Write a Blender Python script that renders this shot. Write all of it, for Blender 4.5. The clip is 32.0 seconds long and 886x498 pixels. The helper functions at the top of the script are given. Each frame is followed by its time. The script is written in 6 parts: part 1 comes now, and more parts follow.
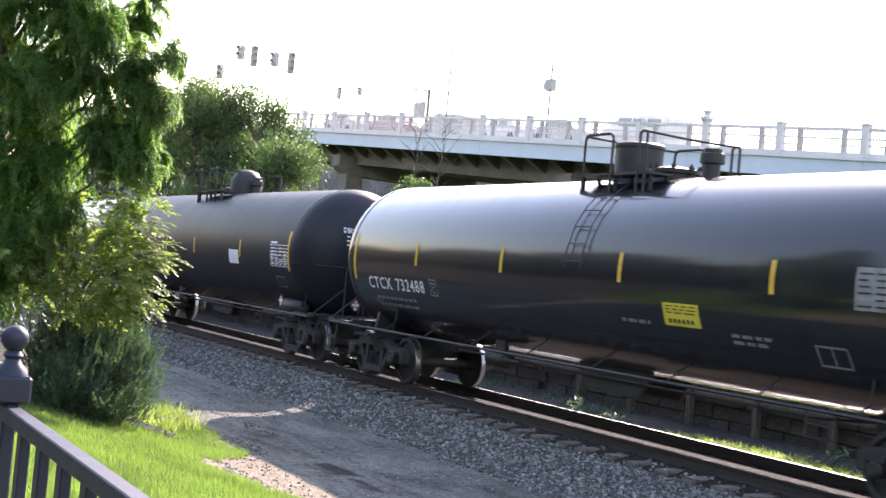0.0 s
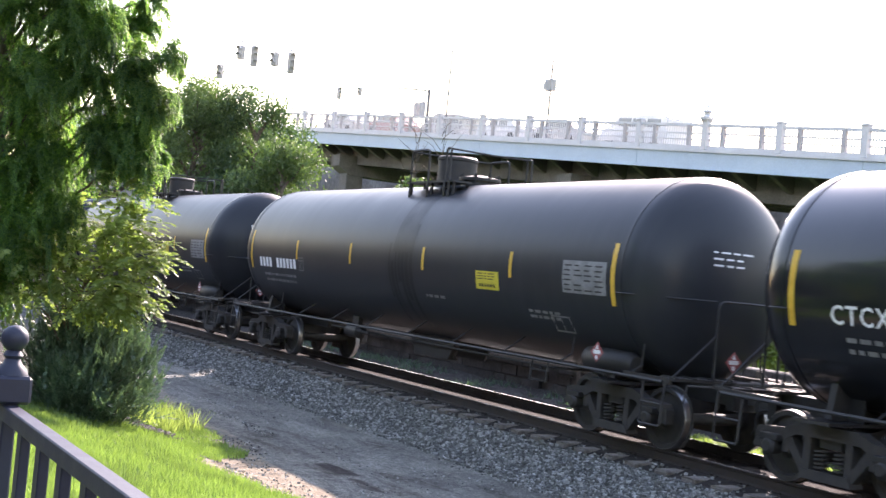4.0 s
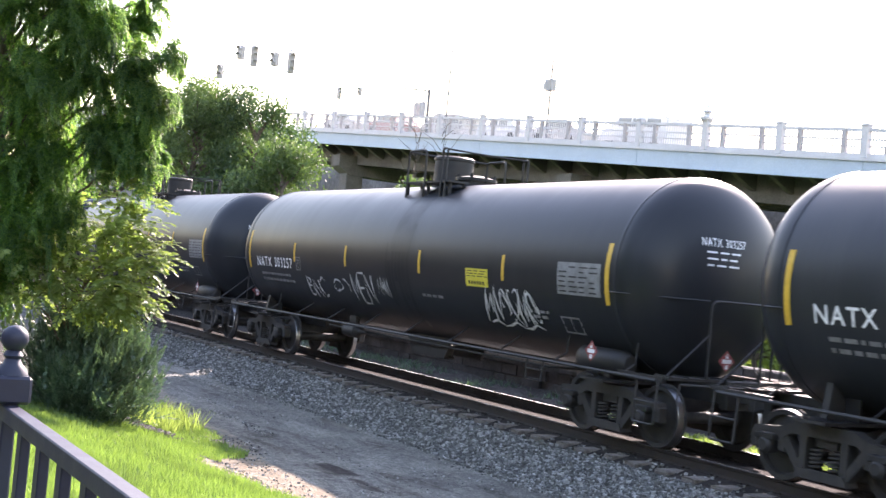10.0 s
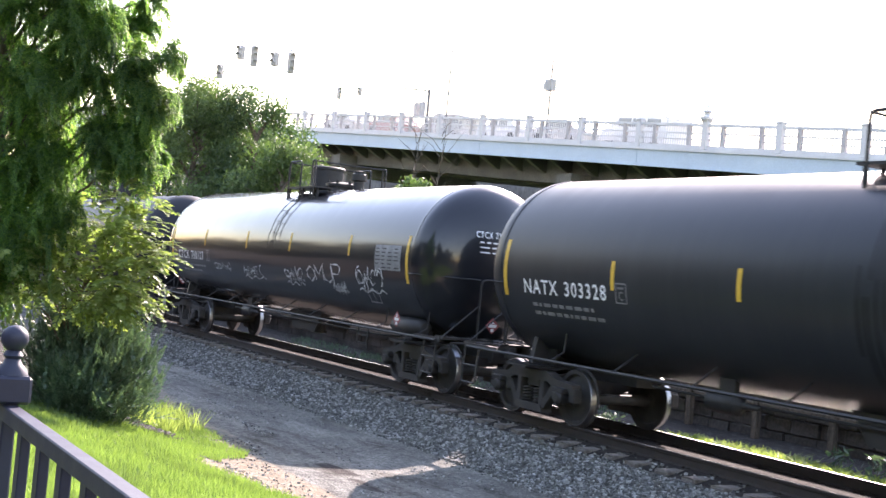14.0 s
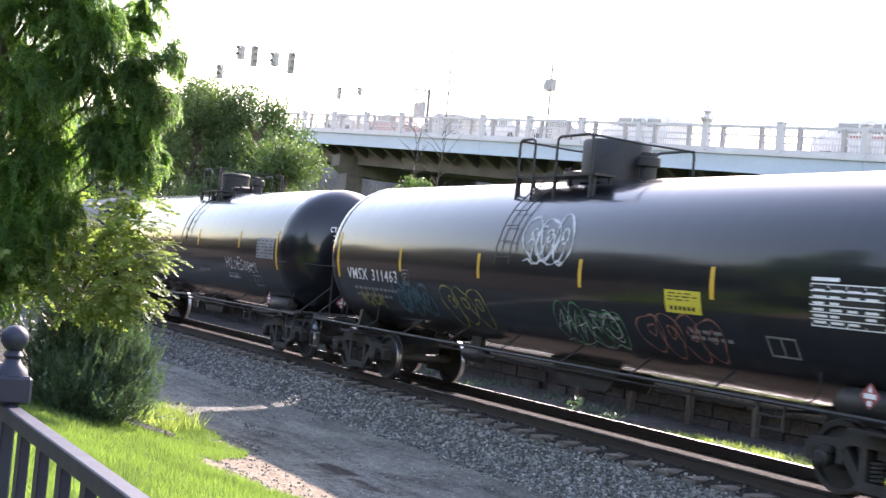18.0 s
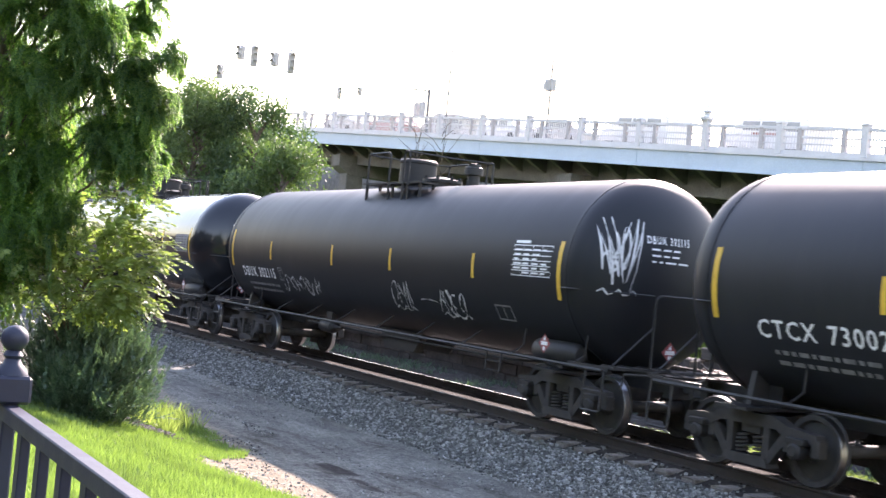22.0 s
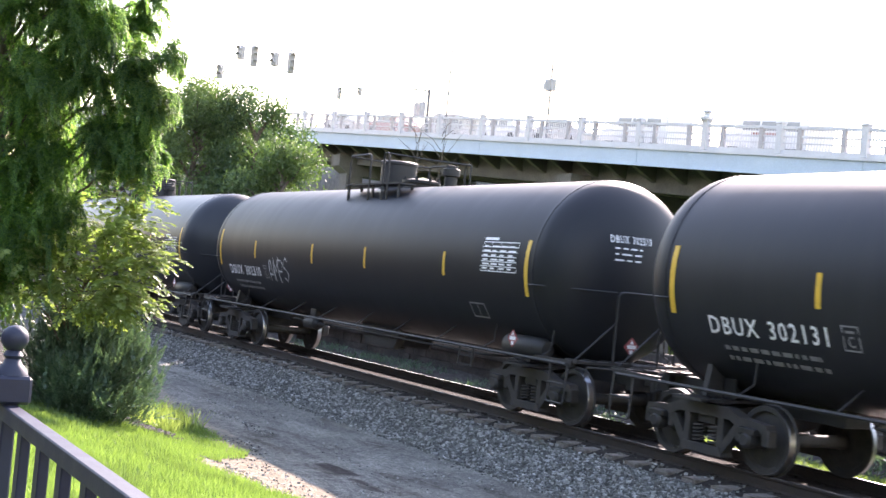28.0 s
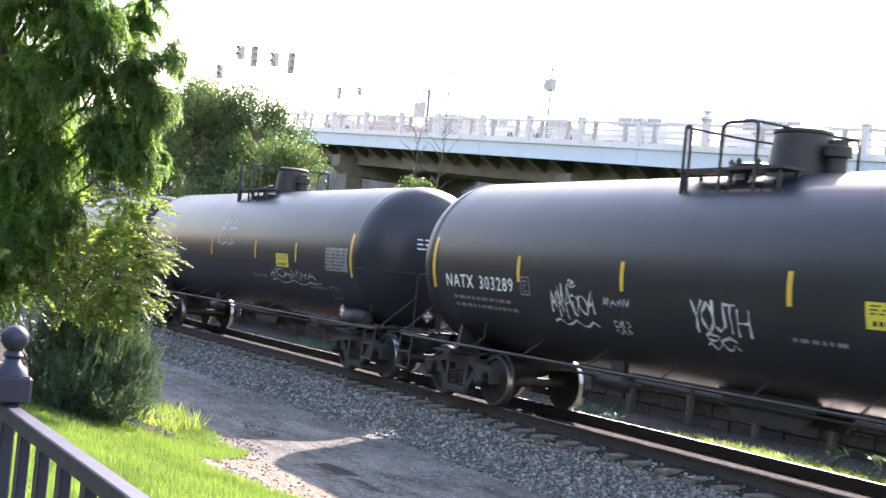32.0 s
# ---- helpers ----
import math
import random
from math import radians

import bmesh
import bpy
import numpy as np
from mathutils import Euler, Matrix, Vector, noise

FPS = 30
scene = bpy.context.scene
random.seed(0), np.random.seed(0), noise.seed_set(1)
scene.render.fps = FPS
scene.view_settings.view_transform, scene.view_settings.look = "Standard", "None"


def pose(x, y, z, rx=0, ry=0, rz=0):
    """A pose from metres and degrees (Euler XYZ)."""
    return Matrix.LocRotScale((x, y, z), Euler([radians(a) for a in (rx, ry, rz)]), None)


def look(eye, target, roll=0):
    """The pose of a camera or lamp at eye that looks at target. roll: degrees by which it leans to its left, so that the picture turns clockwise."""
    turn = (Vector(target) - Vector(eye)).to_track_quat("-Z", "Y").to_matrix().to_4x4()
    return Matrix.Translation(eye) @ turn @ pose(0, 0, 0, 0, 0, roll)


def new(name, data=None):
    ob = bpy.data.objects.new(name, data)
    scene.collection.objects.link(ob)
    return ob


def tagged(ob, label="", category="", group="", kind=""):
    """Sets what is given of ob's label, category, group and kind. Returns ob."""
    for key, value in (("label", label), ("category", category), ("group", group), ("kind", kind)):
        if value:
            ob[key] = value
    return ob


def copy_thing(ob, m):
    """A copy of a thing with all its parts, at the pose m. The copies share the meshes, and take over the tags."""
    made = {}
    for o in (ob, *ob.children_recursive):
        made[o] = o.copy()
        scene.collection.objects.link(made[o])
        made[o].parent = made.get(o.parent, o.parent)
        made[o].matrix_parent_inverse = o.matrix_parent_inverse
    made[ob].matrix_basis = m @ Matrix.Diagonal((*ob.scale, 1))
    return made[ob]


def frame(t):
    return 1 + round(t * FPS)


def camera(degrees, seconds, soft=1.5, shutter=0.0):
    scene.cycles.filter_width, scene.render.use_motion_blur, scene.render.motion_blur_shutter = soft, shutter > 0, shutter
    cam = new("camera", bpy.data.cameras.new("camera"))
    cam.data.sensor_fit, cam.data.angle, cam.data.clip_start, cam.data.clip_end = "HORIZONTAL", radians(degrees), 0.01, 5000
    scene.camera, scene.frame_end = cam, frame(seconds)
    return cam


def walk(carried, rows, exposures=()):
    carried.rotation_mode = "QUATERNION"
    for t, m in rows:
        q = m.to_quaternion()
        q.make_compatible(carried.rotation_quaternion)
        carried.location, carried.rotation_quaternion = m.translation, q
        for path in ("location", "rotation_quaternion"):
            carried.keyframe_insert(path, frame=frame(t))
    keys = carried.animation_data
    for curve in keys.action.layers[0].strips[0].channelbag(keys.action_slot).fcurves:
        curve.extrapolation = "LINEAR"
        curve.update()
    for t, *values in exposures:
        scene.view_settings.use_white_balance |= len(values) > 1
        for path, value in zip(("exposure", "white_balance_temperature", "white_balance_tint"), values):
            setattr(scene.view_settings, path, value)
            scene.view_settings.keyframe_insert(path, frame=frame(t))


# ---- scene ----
# One long freight of tank wagons runs along +x on a straight track whose rail tops lie at z = 0; the sun stands behind it.
cam = camera(39.81, 32.0, soft=1.5, shutter=0.12)
EYE = Vector((0.0, -12.668, 2.167))
AIM = EYE + Vector((-0.8658, 0.49986, 0.0239)) * 20
walk(cam, [(0, look(EYE, AIM, 5.43)), (32.0, look(EYE, AIM, 5.43))], exposures=[(t, e, 6600, 30) for t, e in (
    (0, 1.95), (2, 2.0), (3.5, 1.98), (6, 2.1), (9, 2.13), (13, 2.14), (15, 2.08), (17, 2.08), (19, 1.96), (20.5, 2.03), (22, 2.17), (24, 2.15), (25.5, 2.14), (28, 2.22), (32.0, 2.22))])

# ---- light: clear hazy afternoon, sun behind the track ----
SUN_WAY = Vector((0.87, -1.0, -0.86)).normalized()
world = bpy.data.worlds.new("sky")
scene.world = world
world.use_nodes = True
wn, wl = world.node_tree.nodes, world.node_tree.links
wn.clear()
sky = wn.new("ShaderNodeTexSky")
sky.sky_type = "NISHITA"
sky.sun_disc = False
sky.sun_elevation = math.asin(-SUN_WAY.z)
sky.sun_rotation = math.atan2(-SUN_WAY.x, -SUN_WAY.y)
sky.dust_density = 0.9
sky.air_density = 1.8
bg = wn.new("ShaderNodeBackground")
bg.inputs["Strength"].default_value = 0.15
wout = wn.new("ShaderNodeOutputWorld")
wl.new(sky.outputs[0], bg.inputs[0])
wl.new(bg.outputs[0], wout.inputs[0])
sun = bpy.data.lights.new("sun", "SUN")
sun.energy, sun.angle, sun.color = 4.5, radians(0.6), (1.0, 0.93, 0.82)
sun_ob = new("sun", sun)
sun_ob.matrix_basis = look((0, 0, 40), Vector((0, 0, 40)) + SUN_WAY)

# ---- materials ----
def node_mat(name):
    m = bpy.data.materials.new(name)
    m.use_nodes = True
    nt = m.node_tree
    return m, nt, nt.nodes["Principled BSDF"]


def noise_node(nt, scale, detail=4.0, rough=0.55, coord="Object", stretch=None):
    tc = nt.nodes.new("ShaderNodeTexCoord")
    n = nt.nodes.new("ShaderNodeTexNoise")
    n.inputs["Scale"].default_value = scale
    n.inputs["Detail"].default_value = detail
    n.inputs["Roughness"].default_value = rough
    if stretch:
        mp = nt.nodes.new("ShaderNodeMapping")
        mp.inputs["Scale"].default_value = stretch
        nt.links.new(tc.outputs[coord], mp.inputs[0])
        nt.links.new(mp.outputs[0], n.inputs["Vector"])
    else:
        nt.links.new(tc.outputs[coord], n.inputs["Vector"])
    return n


def ramp_node(nt, src, stops):
    r = nt.nodes.new("ShaderNodeValToRGB")
    el = r.color_ramp.elements
    while len(el) < len(stops):
        el.new(0.5)
    for e, (pos, col) in zip(el, stops):
        e.position, e.color = pos, (*col, 1) if len(col) == 3 else col
    nt.links.new(src, r.inputs[0])
    return r


def mix_node(nt, fac, a, b, mode="MIX"):
    m = nt.nodes.new("ShaderNodeMix")
    m.data_type, m.blend_type = "RGBA", mode
    for sock, v in ((m.inputs[0], fac), (m.inputs[6], a), (m.inputs[7], b)):
        if isinstance(v, (int, float)):
            sock.default_value = v
        elif isinstance(v, tuple):
            sock.default_value = (*v, 1)
        else:
            nt.links.new(v, sock)
    return m.outputs[2]


def bump_node(nt, bsdf, height, strength=0.3, dist=0.02):
    b = nt.nodes.new("ShaderNodeBump")
    b.inputs["Strength"].default_value = strength
    b.inputs["Distance"].default_value = dist
    nt.links.new(height, b.inputs["Height"])
    nt.links.new(b.outputs[0], bsdf.inputs["Normal"])


def surface(name, a, b, rough=0.6, metal=0.0, scale=3.0, fine=40.0, bump=0.15, spread=0.15, stretch=None, coord="Object", fine_dist=0.01):
    """Two-tone worn surface: large stains, fine grain, uneven gloss."""
    m, nt, bs = node_mat(name)
    n1 = noise_node(nt, scale, 5, 0.6, coord, stretch)
    n2 = noise_node(nt, fine, 3, 0.6, coord, stretch)
    r1 = ramp_node(nt, n1.outputs[0], [(0.35, a), (0.68, b)])
    g = ramp_node(nt, n2.outputs[0], [(0.3, (1 - spread,) * 3), (0.7, (1 + spread,) * 3)])
    nt.links.new(mix_node(nt, 1.0, r1.outputs[0], g.outputs[0], "MULTIPLY"), bs.inputs["Base Color"])
    rr = ramp_node(nt, n1.outputs[0], [(0.3, (max(rough - 0.1, 0.02),) * 3), (0.7, (min(rough + 0.1, 1),) * 3)])
    nt.links.new(rr.outputs[0], bs.inputs["Roughness"])
    bs.inputs["Metallic"].default_value = metal
    if bump:
        bump_node(nt, bs, n2.outputs[0], bump, fine_dist)
    return m


def leaf_mat(name, a, b, trans=0.5, glow=(1.4, 1.5, 0.75), clump=(0.75, 1.2)):
    m, nt, bs = node_mat(name)
    geo = nt.nodes.new("ShaderNodeNewGeometry")
    big = noise_node(nt, 0.9, 2, 0.5)
    r = ramp_node(nt, geo.outputs["Random Per Island"], [(0.0, a), (1.0, b)])
    g = ramp_node(nt, big.outputs[0], [(0.32, (clump[0],) * 3), (0.68, (clump[1], clump[1], clump[1] * 0.92))])
    col = mix_node(nt, 1.0, r.outputs[0], g.outputs[0], "MULTIPLY")
    nt.links.new(col, bs.inputs["Base Color"])
    bs.inputs["Roughness"].default_value = 0.5
    tr = nt.nodes.new("ShaderNodeBsdfTranslucent")
    lit = mix_node(nt, 1.0, col, glow, "MULTIPLY")
    nt.links.new(lit, tr.inputs[0])
    mx = nt.nodes.new("ShaderNodeMixShader")
    mx.inputs[0].default_value = trans
    nt.links.new(bs.outputs[0], mx.inputs[1])
    nt.links.new(tr.outputs[0], mx.inputs[2])
    nt.links.new(mx.outputs[0], nt.nodes["Material Output"].inputs[0])
    return m


def tank_paint(name, base, rough, grime, grime_amt, coat=0.0):
    """Black wagon paint: streaks running down the shell, road dust low on the belly, worn patches."""
    m, nt, bs = node_mat(name)
    streak = noise_node(nt, 1.0, 5, 0.6, "Object", (2.6, 0.5, 0.35))
    cloud = noise_node(nt, 0.55, 4, 0.55)
    fine = noise_node(nt, 35, 3, 0.6)
    oi = nt.nodes.new("ShaderNodeObjectInfo")
    r1 = ramp_node(nt, streak.outputs[0], [(0.45, (0, 0, 0)), (0.75, (grime_amt,) * 3)])
    c1 = mix_node(nt, r1.outputs[0], base, grime)
    r2 = ramp_node(nt, cloud.outputs[0], [(0.4, (0, 0, 0)), (0.75, (grime_amt * 0.8,) * 3)])
    c2 = mix_node(nt, r2.outputs[0], c1, tuple(0.6 * g + 0.4 * b for g, b in zip(grime, base)))
    rv = ramp_node(nt, oi.outputs["Random"], [(0.0, (0.85,) * 3), (1.0, (1.25,) * 3)])
    c3 = mix_node(nt, 1.0, c2, rv.outputs[0], "MULTIPLY")
    nt.links.new(c3, bs.inputs["Base Color"])
    rr = ramp_node(nt, streak.outputs[0], [(0.3, (rough,) * 3), (0.8, (min(rough + 0.08, 0.9),) * 3)])
    nt.links.new(rr.outputs[0], bs.inputs["Roughness"])
    bump_node(nt, bs, fine.outputs[0], 0.05, 0.003)
    bs.inputs["Coat Weight"].default_value = coat
    bs.inputs["Coat Roughness"].default_value = 0.11
    bs.inputs["Coat IOR"].default_value = 1.45
    bs.inputs["Specular IOR Level"].default_value = 0.15 if coat > 0.5 else 0.28 if coat > 0 else 0.29
    return m


M = {}
M["satin"] = tank_paint("satin_black_paint", (0.018, 0.0205, 0.025), 0.38, (0.05, 0.051, 0.055), 0.24, 0.06)
M["gloss"] = tank_paint("gloss_black_paint", (0.008, 0.009, 0.012), 0.3, (0.024, 0.025, 0.028), 0.2, 1.0)
M["brown"] = tank_paint("dusty_brown_black_paint", (0.0118, 0.0132, 0.0168), 0.46, (0.03, 0.029, 0.031), 0.3)
M["stain"] = surface("dark_oily_spill", (0.012, 0.0135, 0.016), (0.02, 0.022, 0.026), 0.42, 0.0, 2, 40, 0.05)
M["stain"].node_tree.nodes["Principled BSDF"].inputs["Specular IOR Level"].default_value = 0.24
M["mulch"] = surface("weathered_bark_mulch", (0.06, 0.05, 0.045), (0.16, 0.14, 0.13), 0.95, 0.0, 30, 80, 0.3)
M["steel_dark"] = surface("grimy_black_steel", (0.011, 0.011, 0.012), (0.028, 0.026, 0.025), 0.6, 0.0, 4, 60, 0.3)
M["rust_dark"] = surface("brown_rusty_cast_steel", (0.023, 0.022, 0.0215), (0.054, 0.048, 0.044), 0.75, 0.0, 5, 70, 0.4)
M["wheel_rim"] = surface("polished_wheel_tread", (0.3, 0.3, 0.31), (0.42, 0.42, 0.42), 0.36, 1.0, 8, 60, 0.05)
M["rail_head"] = surface("polished_rail_head", (0.6, 0.59, 0.58), (0.75, 0.74, 0.73), 0.24, 1.0, 6, 80, 0.05)


def worn_head():
    """Running surface with a dull film: short polished glints along the crown only."""
    m, nt, bs = node_mat("dull_rail_head_with_polished_glints")
    glint = noise_node(nt, 1.0, 5, 0.7, "Object", (2.4, 60, 1))
    film = noise_node(nt, 30, 3, 0.6)
    shine = ramp_node(nt, glint.outputs[0], [(0.54, (0, 0, 0)), (0.63, (1, 1, 1))])
    dull = ramp_node(nt, film.outputs[0], [(0.3, (0.014, 0.012, 0.011)), (0.7, (0.034, 0.029, 0.026))])
    nt.links.new(mix_node(nt, shine.outputs[0], dull.outputs[0], (0.62, 0.61, 0.6)), bs.inputs["Base Color"])
    nt.links.new(shine.outputs[0], bs.inputs["Metallic"])
    rough = ramp_node(nt, shine.outputs[0], [(0.0, (0.75,) * 3), (1.0, (0.22,) * 3)])
    nt.links.new(rough.outputs[0], bs.inputs["Roughness"])
    return m


M["rail_head_worn"] = worn_head()
M["rail_web"] = surface("rusty_rail_web", (0.018, 0.0135, 0.011), (0.042, 0.029, 0.022), 0.8, 0.0, 4, 60, 0.3)
M["yellow"] = surface("yellow_reflective_tape", (0.6, 0.35, 0.03), (0.72, 0.44, 0.045), 0.45, 0.0, 2, 40, 0.05)
M["panel_yellow"] = surface("yellow_notice_paint", (0.6, 0.5, 0.04), (0.7, 0.58, 0.06), 0.5, 0.0, 3, 50, 0.05)
M["white_mark"] = surface("white_stencil_paint", (0.74, 0.74, 0.74), (0.86, 0.86, 0.86), 0.6, 0.0, 6, 60, 0.05)
M["grey_mark"] = surface("faded_grey_stencil_paint", (0.16, 0.16, 0.165), (0.26, 0.26, 0.265), 0.6, 0.0, 6, 60, 0.05)
M["spray_white"] = surface("white_spray_paint", (0.45, 0.46, 0.47), (0.68, 0.68, 0.68), 0.7, 0.0, 5, 50, 0.05)
M["spray_green"] = surface("green_spray_paint", (0.05, 0.17, 0.08), (0.08, 0.25, 0.11), 0.7, 0.0, 5, 50, 0.05)
M["spray_yellow"] = surface("yellow_spray_paint", (0.22, 0.21, 0.06), (0.34, 0.32, 0.1), 0.7, 0.0, 5, 50, 0.05)
M["spray_blue"] = surface("blue_spray_paint", (0.035, 0.085, 0.12), (0.05, 0.12, 0.16), 0.7, 0.0, 5, 50, 0.05)
M["spray_red"] = surface("orange_spray_paint", (0.2, 0.085, 0.07), (0.28, 0.12, 0.1), 0.7, 0.0, 5, 50, 0.05)
M["placard_red"] = surface("red_hazard_placard", (0.22, 0.04, 0.04), (0.3, 0.07, 0.07), 0.5, 0.0, 5, 50, 0.05)
M["placard_white"] = surface("white_hazard_placard", (0.65, 0.63, 0.63), (0.75, 0.74, 0.74), 0.5, 0.0, 5, 50, 0.05)
M["timber"] = surface("weathered_creosote_tie", (0.09, 0.077, 0.064), (0.2, 0.178, 0.155), 0.9, 0.0, 3, 30, 0.6, 0.3, (0.6, 3, 3))
M["concrete"] = surface("stained_grey_concrete", (0.09, 0.086, 0.083), (0.18, 0.172, 0.165), 0.9, 0.0, 0.6, 14, 0.3, 0.2)
M["bridge_blue"] = surface("pale_blue_bridge_paint", (0.35, 0.43, 0.52), (0.42, 0.5, 0.575), 0.55, 0.0, 0.4, 12, 0.1, 0.06)
M["bridge_white"] = surface("pale_grey_railing_paint", (0.46, 0.46, 0.48), (0.56, 0.56, 0.575), 0.55, 0.0, 0.8, 14, 0.1, 0.06)
M["fence_paint"] = surface("dark_bronze_powder_coat", (0.011, 0.013, 0.03), (0.018, 0.021, 0.042), 0.55, 0.0, 5, 90, 0.08, 0.08)
M["bark"] = surface("grey_brown_bark", (0.07, 0.055, 0.04), (0.16, 0.13, 0.1), 0.95, 0.0, 4, 25, 0.8, 0.3, (3, 3, 0.6))
M["leaf_dark"] = leaf_mat("deep_green_feathery_leaf", (0.036, 0.086, 0.052), (0.135, 0.225, 0.09), 0.7, (2.3, 2.3, 0.9), (0.68, 1.38))
M["leaf_light"] = leaf_mat("bright_yellow_green_leaf", (0.15, 0.205, 0.072), (0.26, 0.32, 0.125), 0.55)
M["leaf_bush"] = leaf_mat("grey_green_bush_leaf", (0.045, 0.088, 0.067), (0.105, 0.158, 0.124), 0.32)
M["leaf_far"] = leaf_mat("mid_green_leaf", (0.04, 0.078, 0.044), (0.08, 0.13, 0.06), 0.4)
# Kept near-black so the unseen trees reflect dark in the tank paint.
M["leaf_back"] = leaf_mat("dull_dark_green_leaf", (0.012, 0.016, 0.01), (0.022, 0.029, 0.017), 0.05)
M["leaf_mid"] = leaf_mat("fresh_green_leaf", (0.066, 0.115, 0.05), (0.12, 0.178, 0.07), 0.42)
M["wall_far"] = surface("grey_stained_stonework", (0.1, 0.1, 0.105), (0.2, 0.2, 0.2), 0.9, 0.0, 0.35, 3, 0.4, 0.3)
M["grass"] = leaf_mat("mown_grass_blade", (0.098, 0.16, 0.046), (0.182, 0.262, 0.088), 0.5)
M["post_worn"] = surface("brown_stained_railing_paint", (0.34, 0.32, 0.32), (0.44, 0.42, 0.42), 0.7, 0.0, 1.5, 20, 0.15)
M["pole_dark"] = surface("dull_dark_pole_paint", (0.1, 0.1, 0.105), (0.16, 0.16, 0.165), 0.7, 0.0, 2, 30, 0.1)
# Pale tone stands in for the sky's veiling glare over dark housings.
M["signal"] = surface("glare_paled_signal_housing", (0.36, 0.345, 0.34), (0.46, 0.445, 0.44), 0.6, 0.0, 3, 30, 0.1)
M["galv"] = surface("galvanised_pole", (0.3, 0.3, 0.3), (0.4, 0.4, 0.4), 0.6, 0.2, 3, 30, 0.1)
M["car_white"] = surface("white_car_paint", (0.6, 0.61, 0.62), (0.68, 0.69, 0.7), 0.25, 0.0, 1, 20, 0.02, 0.03)
M["car_silver"] = surface("silver_car_paint", (0.35, 0.36, 0.38), (0.42, 0.43, 0.45), 0.28, 0.4, 1, 20, 0.02, 0.03)
M["car_red"] = surface("dull_red_car_paint", (0.3, 0.14, 0.12), (0.34, 0.17, 0.15), 0.3, 0.0, 1, 20, 0.02, 0.03)
M["glass"] = surface("pale_window_glass", (0.2, 0.22, 0.24), (0.26, 0.28, 0.3), 0.08, 0.0, 1, 10, 0.0, 0.02)
M["rubber"] = surface("black_tyre_rubber", (0.015, 0.015, 0.015), (0.025, 0.025, 0.025), 0.85, 0.0, 8, 60, 0.2)
M["block"] = surface("dark_weathered_block", (0.045, 0.04, 0.036), (0.11, 0.1, 0.09), 0.95, 0.0, 1.5, 18, 0.5, 0.25)


# ---- mesh helpers ----
def mesh_of(bm, name, mats, smooth=None):
    me = bpy.data.meshes.new(name)
    bmesh.ops.recalc_face_normals(bm, faces=bm.faces)
    bm.to_mesh(me)
    bm.free()
    for m in (mats if isinstance(mats, (list, tuple)) else [mats]):
        me.materials.append(m)
    if smooth:
        me.shade_smooth()
        me.set_sharp_from_angle(angle=radians(smooth))
    return me


def part(name, bm, material, parent, label="", smooth=None, at=None):
    """Links a bmesh (or a ready mesh) as one object under a thing or a part."""
    me = mesh_of(bm, name, material, smooth) if isinstance(bm, bmesh.types.BMesh) else bm
    ob = new(name, me)
    ob.parent = parent
    if at is not None:
        ob.matrix_basis = at
    return tagged(ob, label)


def thing(name, label, category, at=None, group="", kind="", mesh=None):
    ob = new(name, mesh)
    if at is not None:
        ob.matrix_basis = at
    return tagged(ob, label, category, group, kind)


def BM():
    return bmesh.new()


def box(bm, x0, x1, y0, y1, z0, z1, bevel=0.0):
    r = bmesh.ops.create_cube(bm, size=1.0, matrix=Matrix.LocRotScale(((x0 + x1) / 2, (y0 + y1) / 2, (z0 + z1) / 2), None, (abs(x1 - x0), abs(y1 - y0), abs(z1 - z0))))
    if bevel:
        es = list({e for v in r["verts"] for e in v.link_edges})
        bmesh.ops.bevel(bm, geom=es, offset=bevel, segments=1, affect="EDGES", profile=0.5)
    return bm


def rod(bm, p, q, r, seg=8, r2=None, caps=True):
    p, q = Vector(p), Vector(q)
    d = q - p
    m = Matrix.Translation((p + q) / 2) @ d.to_track_quat("Z", "Y").to_matrix().to_4x4()
    bmesh.ops.create_cone(bm, cap_ends=caps, segments=seg, radius1=r, radius2=r if r2 is None else r2, depth=d.length, matrix=m)
    return bm


def tube(bm, pts, r, seg=6):
    """A bent pipe through points."""
    pts = [Vector(p) for p in pts]
    rings = []
    for i, p in enumerate(pts):
        a = pts[max(i - 1, 0)]
        b = pts[min(i + 1, len(pts) - 1)]
        q = (b - a).to_track_quat("Z", "Y")
        rings.append([bm.verts.new(p + q @ Vector((r * math.cos(t), r * math.sin(t), 0))) for t in (2 * math.pi * j / seg for j in range(seg))])
    for a, b in zip(rings, rings[1:]):
        best = min(range(seg), key=lambda o: sum((a[j].co - b[(j + o) % seg].co).length for j in range(seg)))
        for j in range(seg):
            bm.faces.new((a[j], a[(j + 1) % seg], b[(j + 1 + best) % seg], b[(j + best) % seg]))
    bm.faces.new(rings[0][::-1])
    bm.faces.new(rings[-1])
    return bm


def rounded(pts, r=0.12, n=3):
    """Points of a path with its corners rounded off."""
    pts = [Vector(p) for p in pts]
    out = [pts[0]]
    for a, b, c in zip(pts, pts[1:], pts[2:]):
        u, w = (a - b), (c - b)
        k = min(r, u.length * 0.45, w.length * 0.45)
        s, e = b + u.normalized() * k, b + w.normalized() * k
        for i in range(n + 1):
            t = i / n
            out.append(s * (1 - t) ** 2 + b * 2 * t * (1 - t) + e * t * t)
    out.append(pts[-1])
    return out


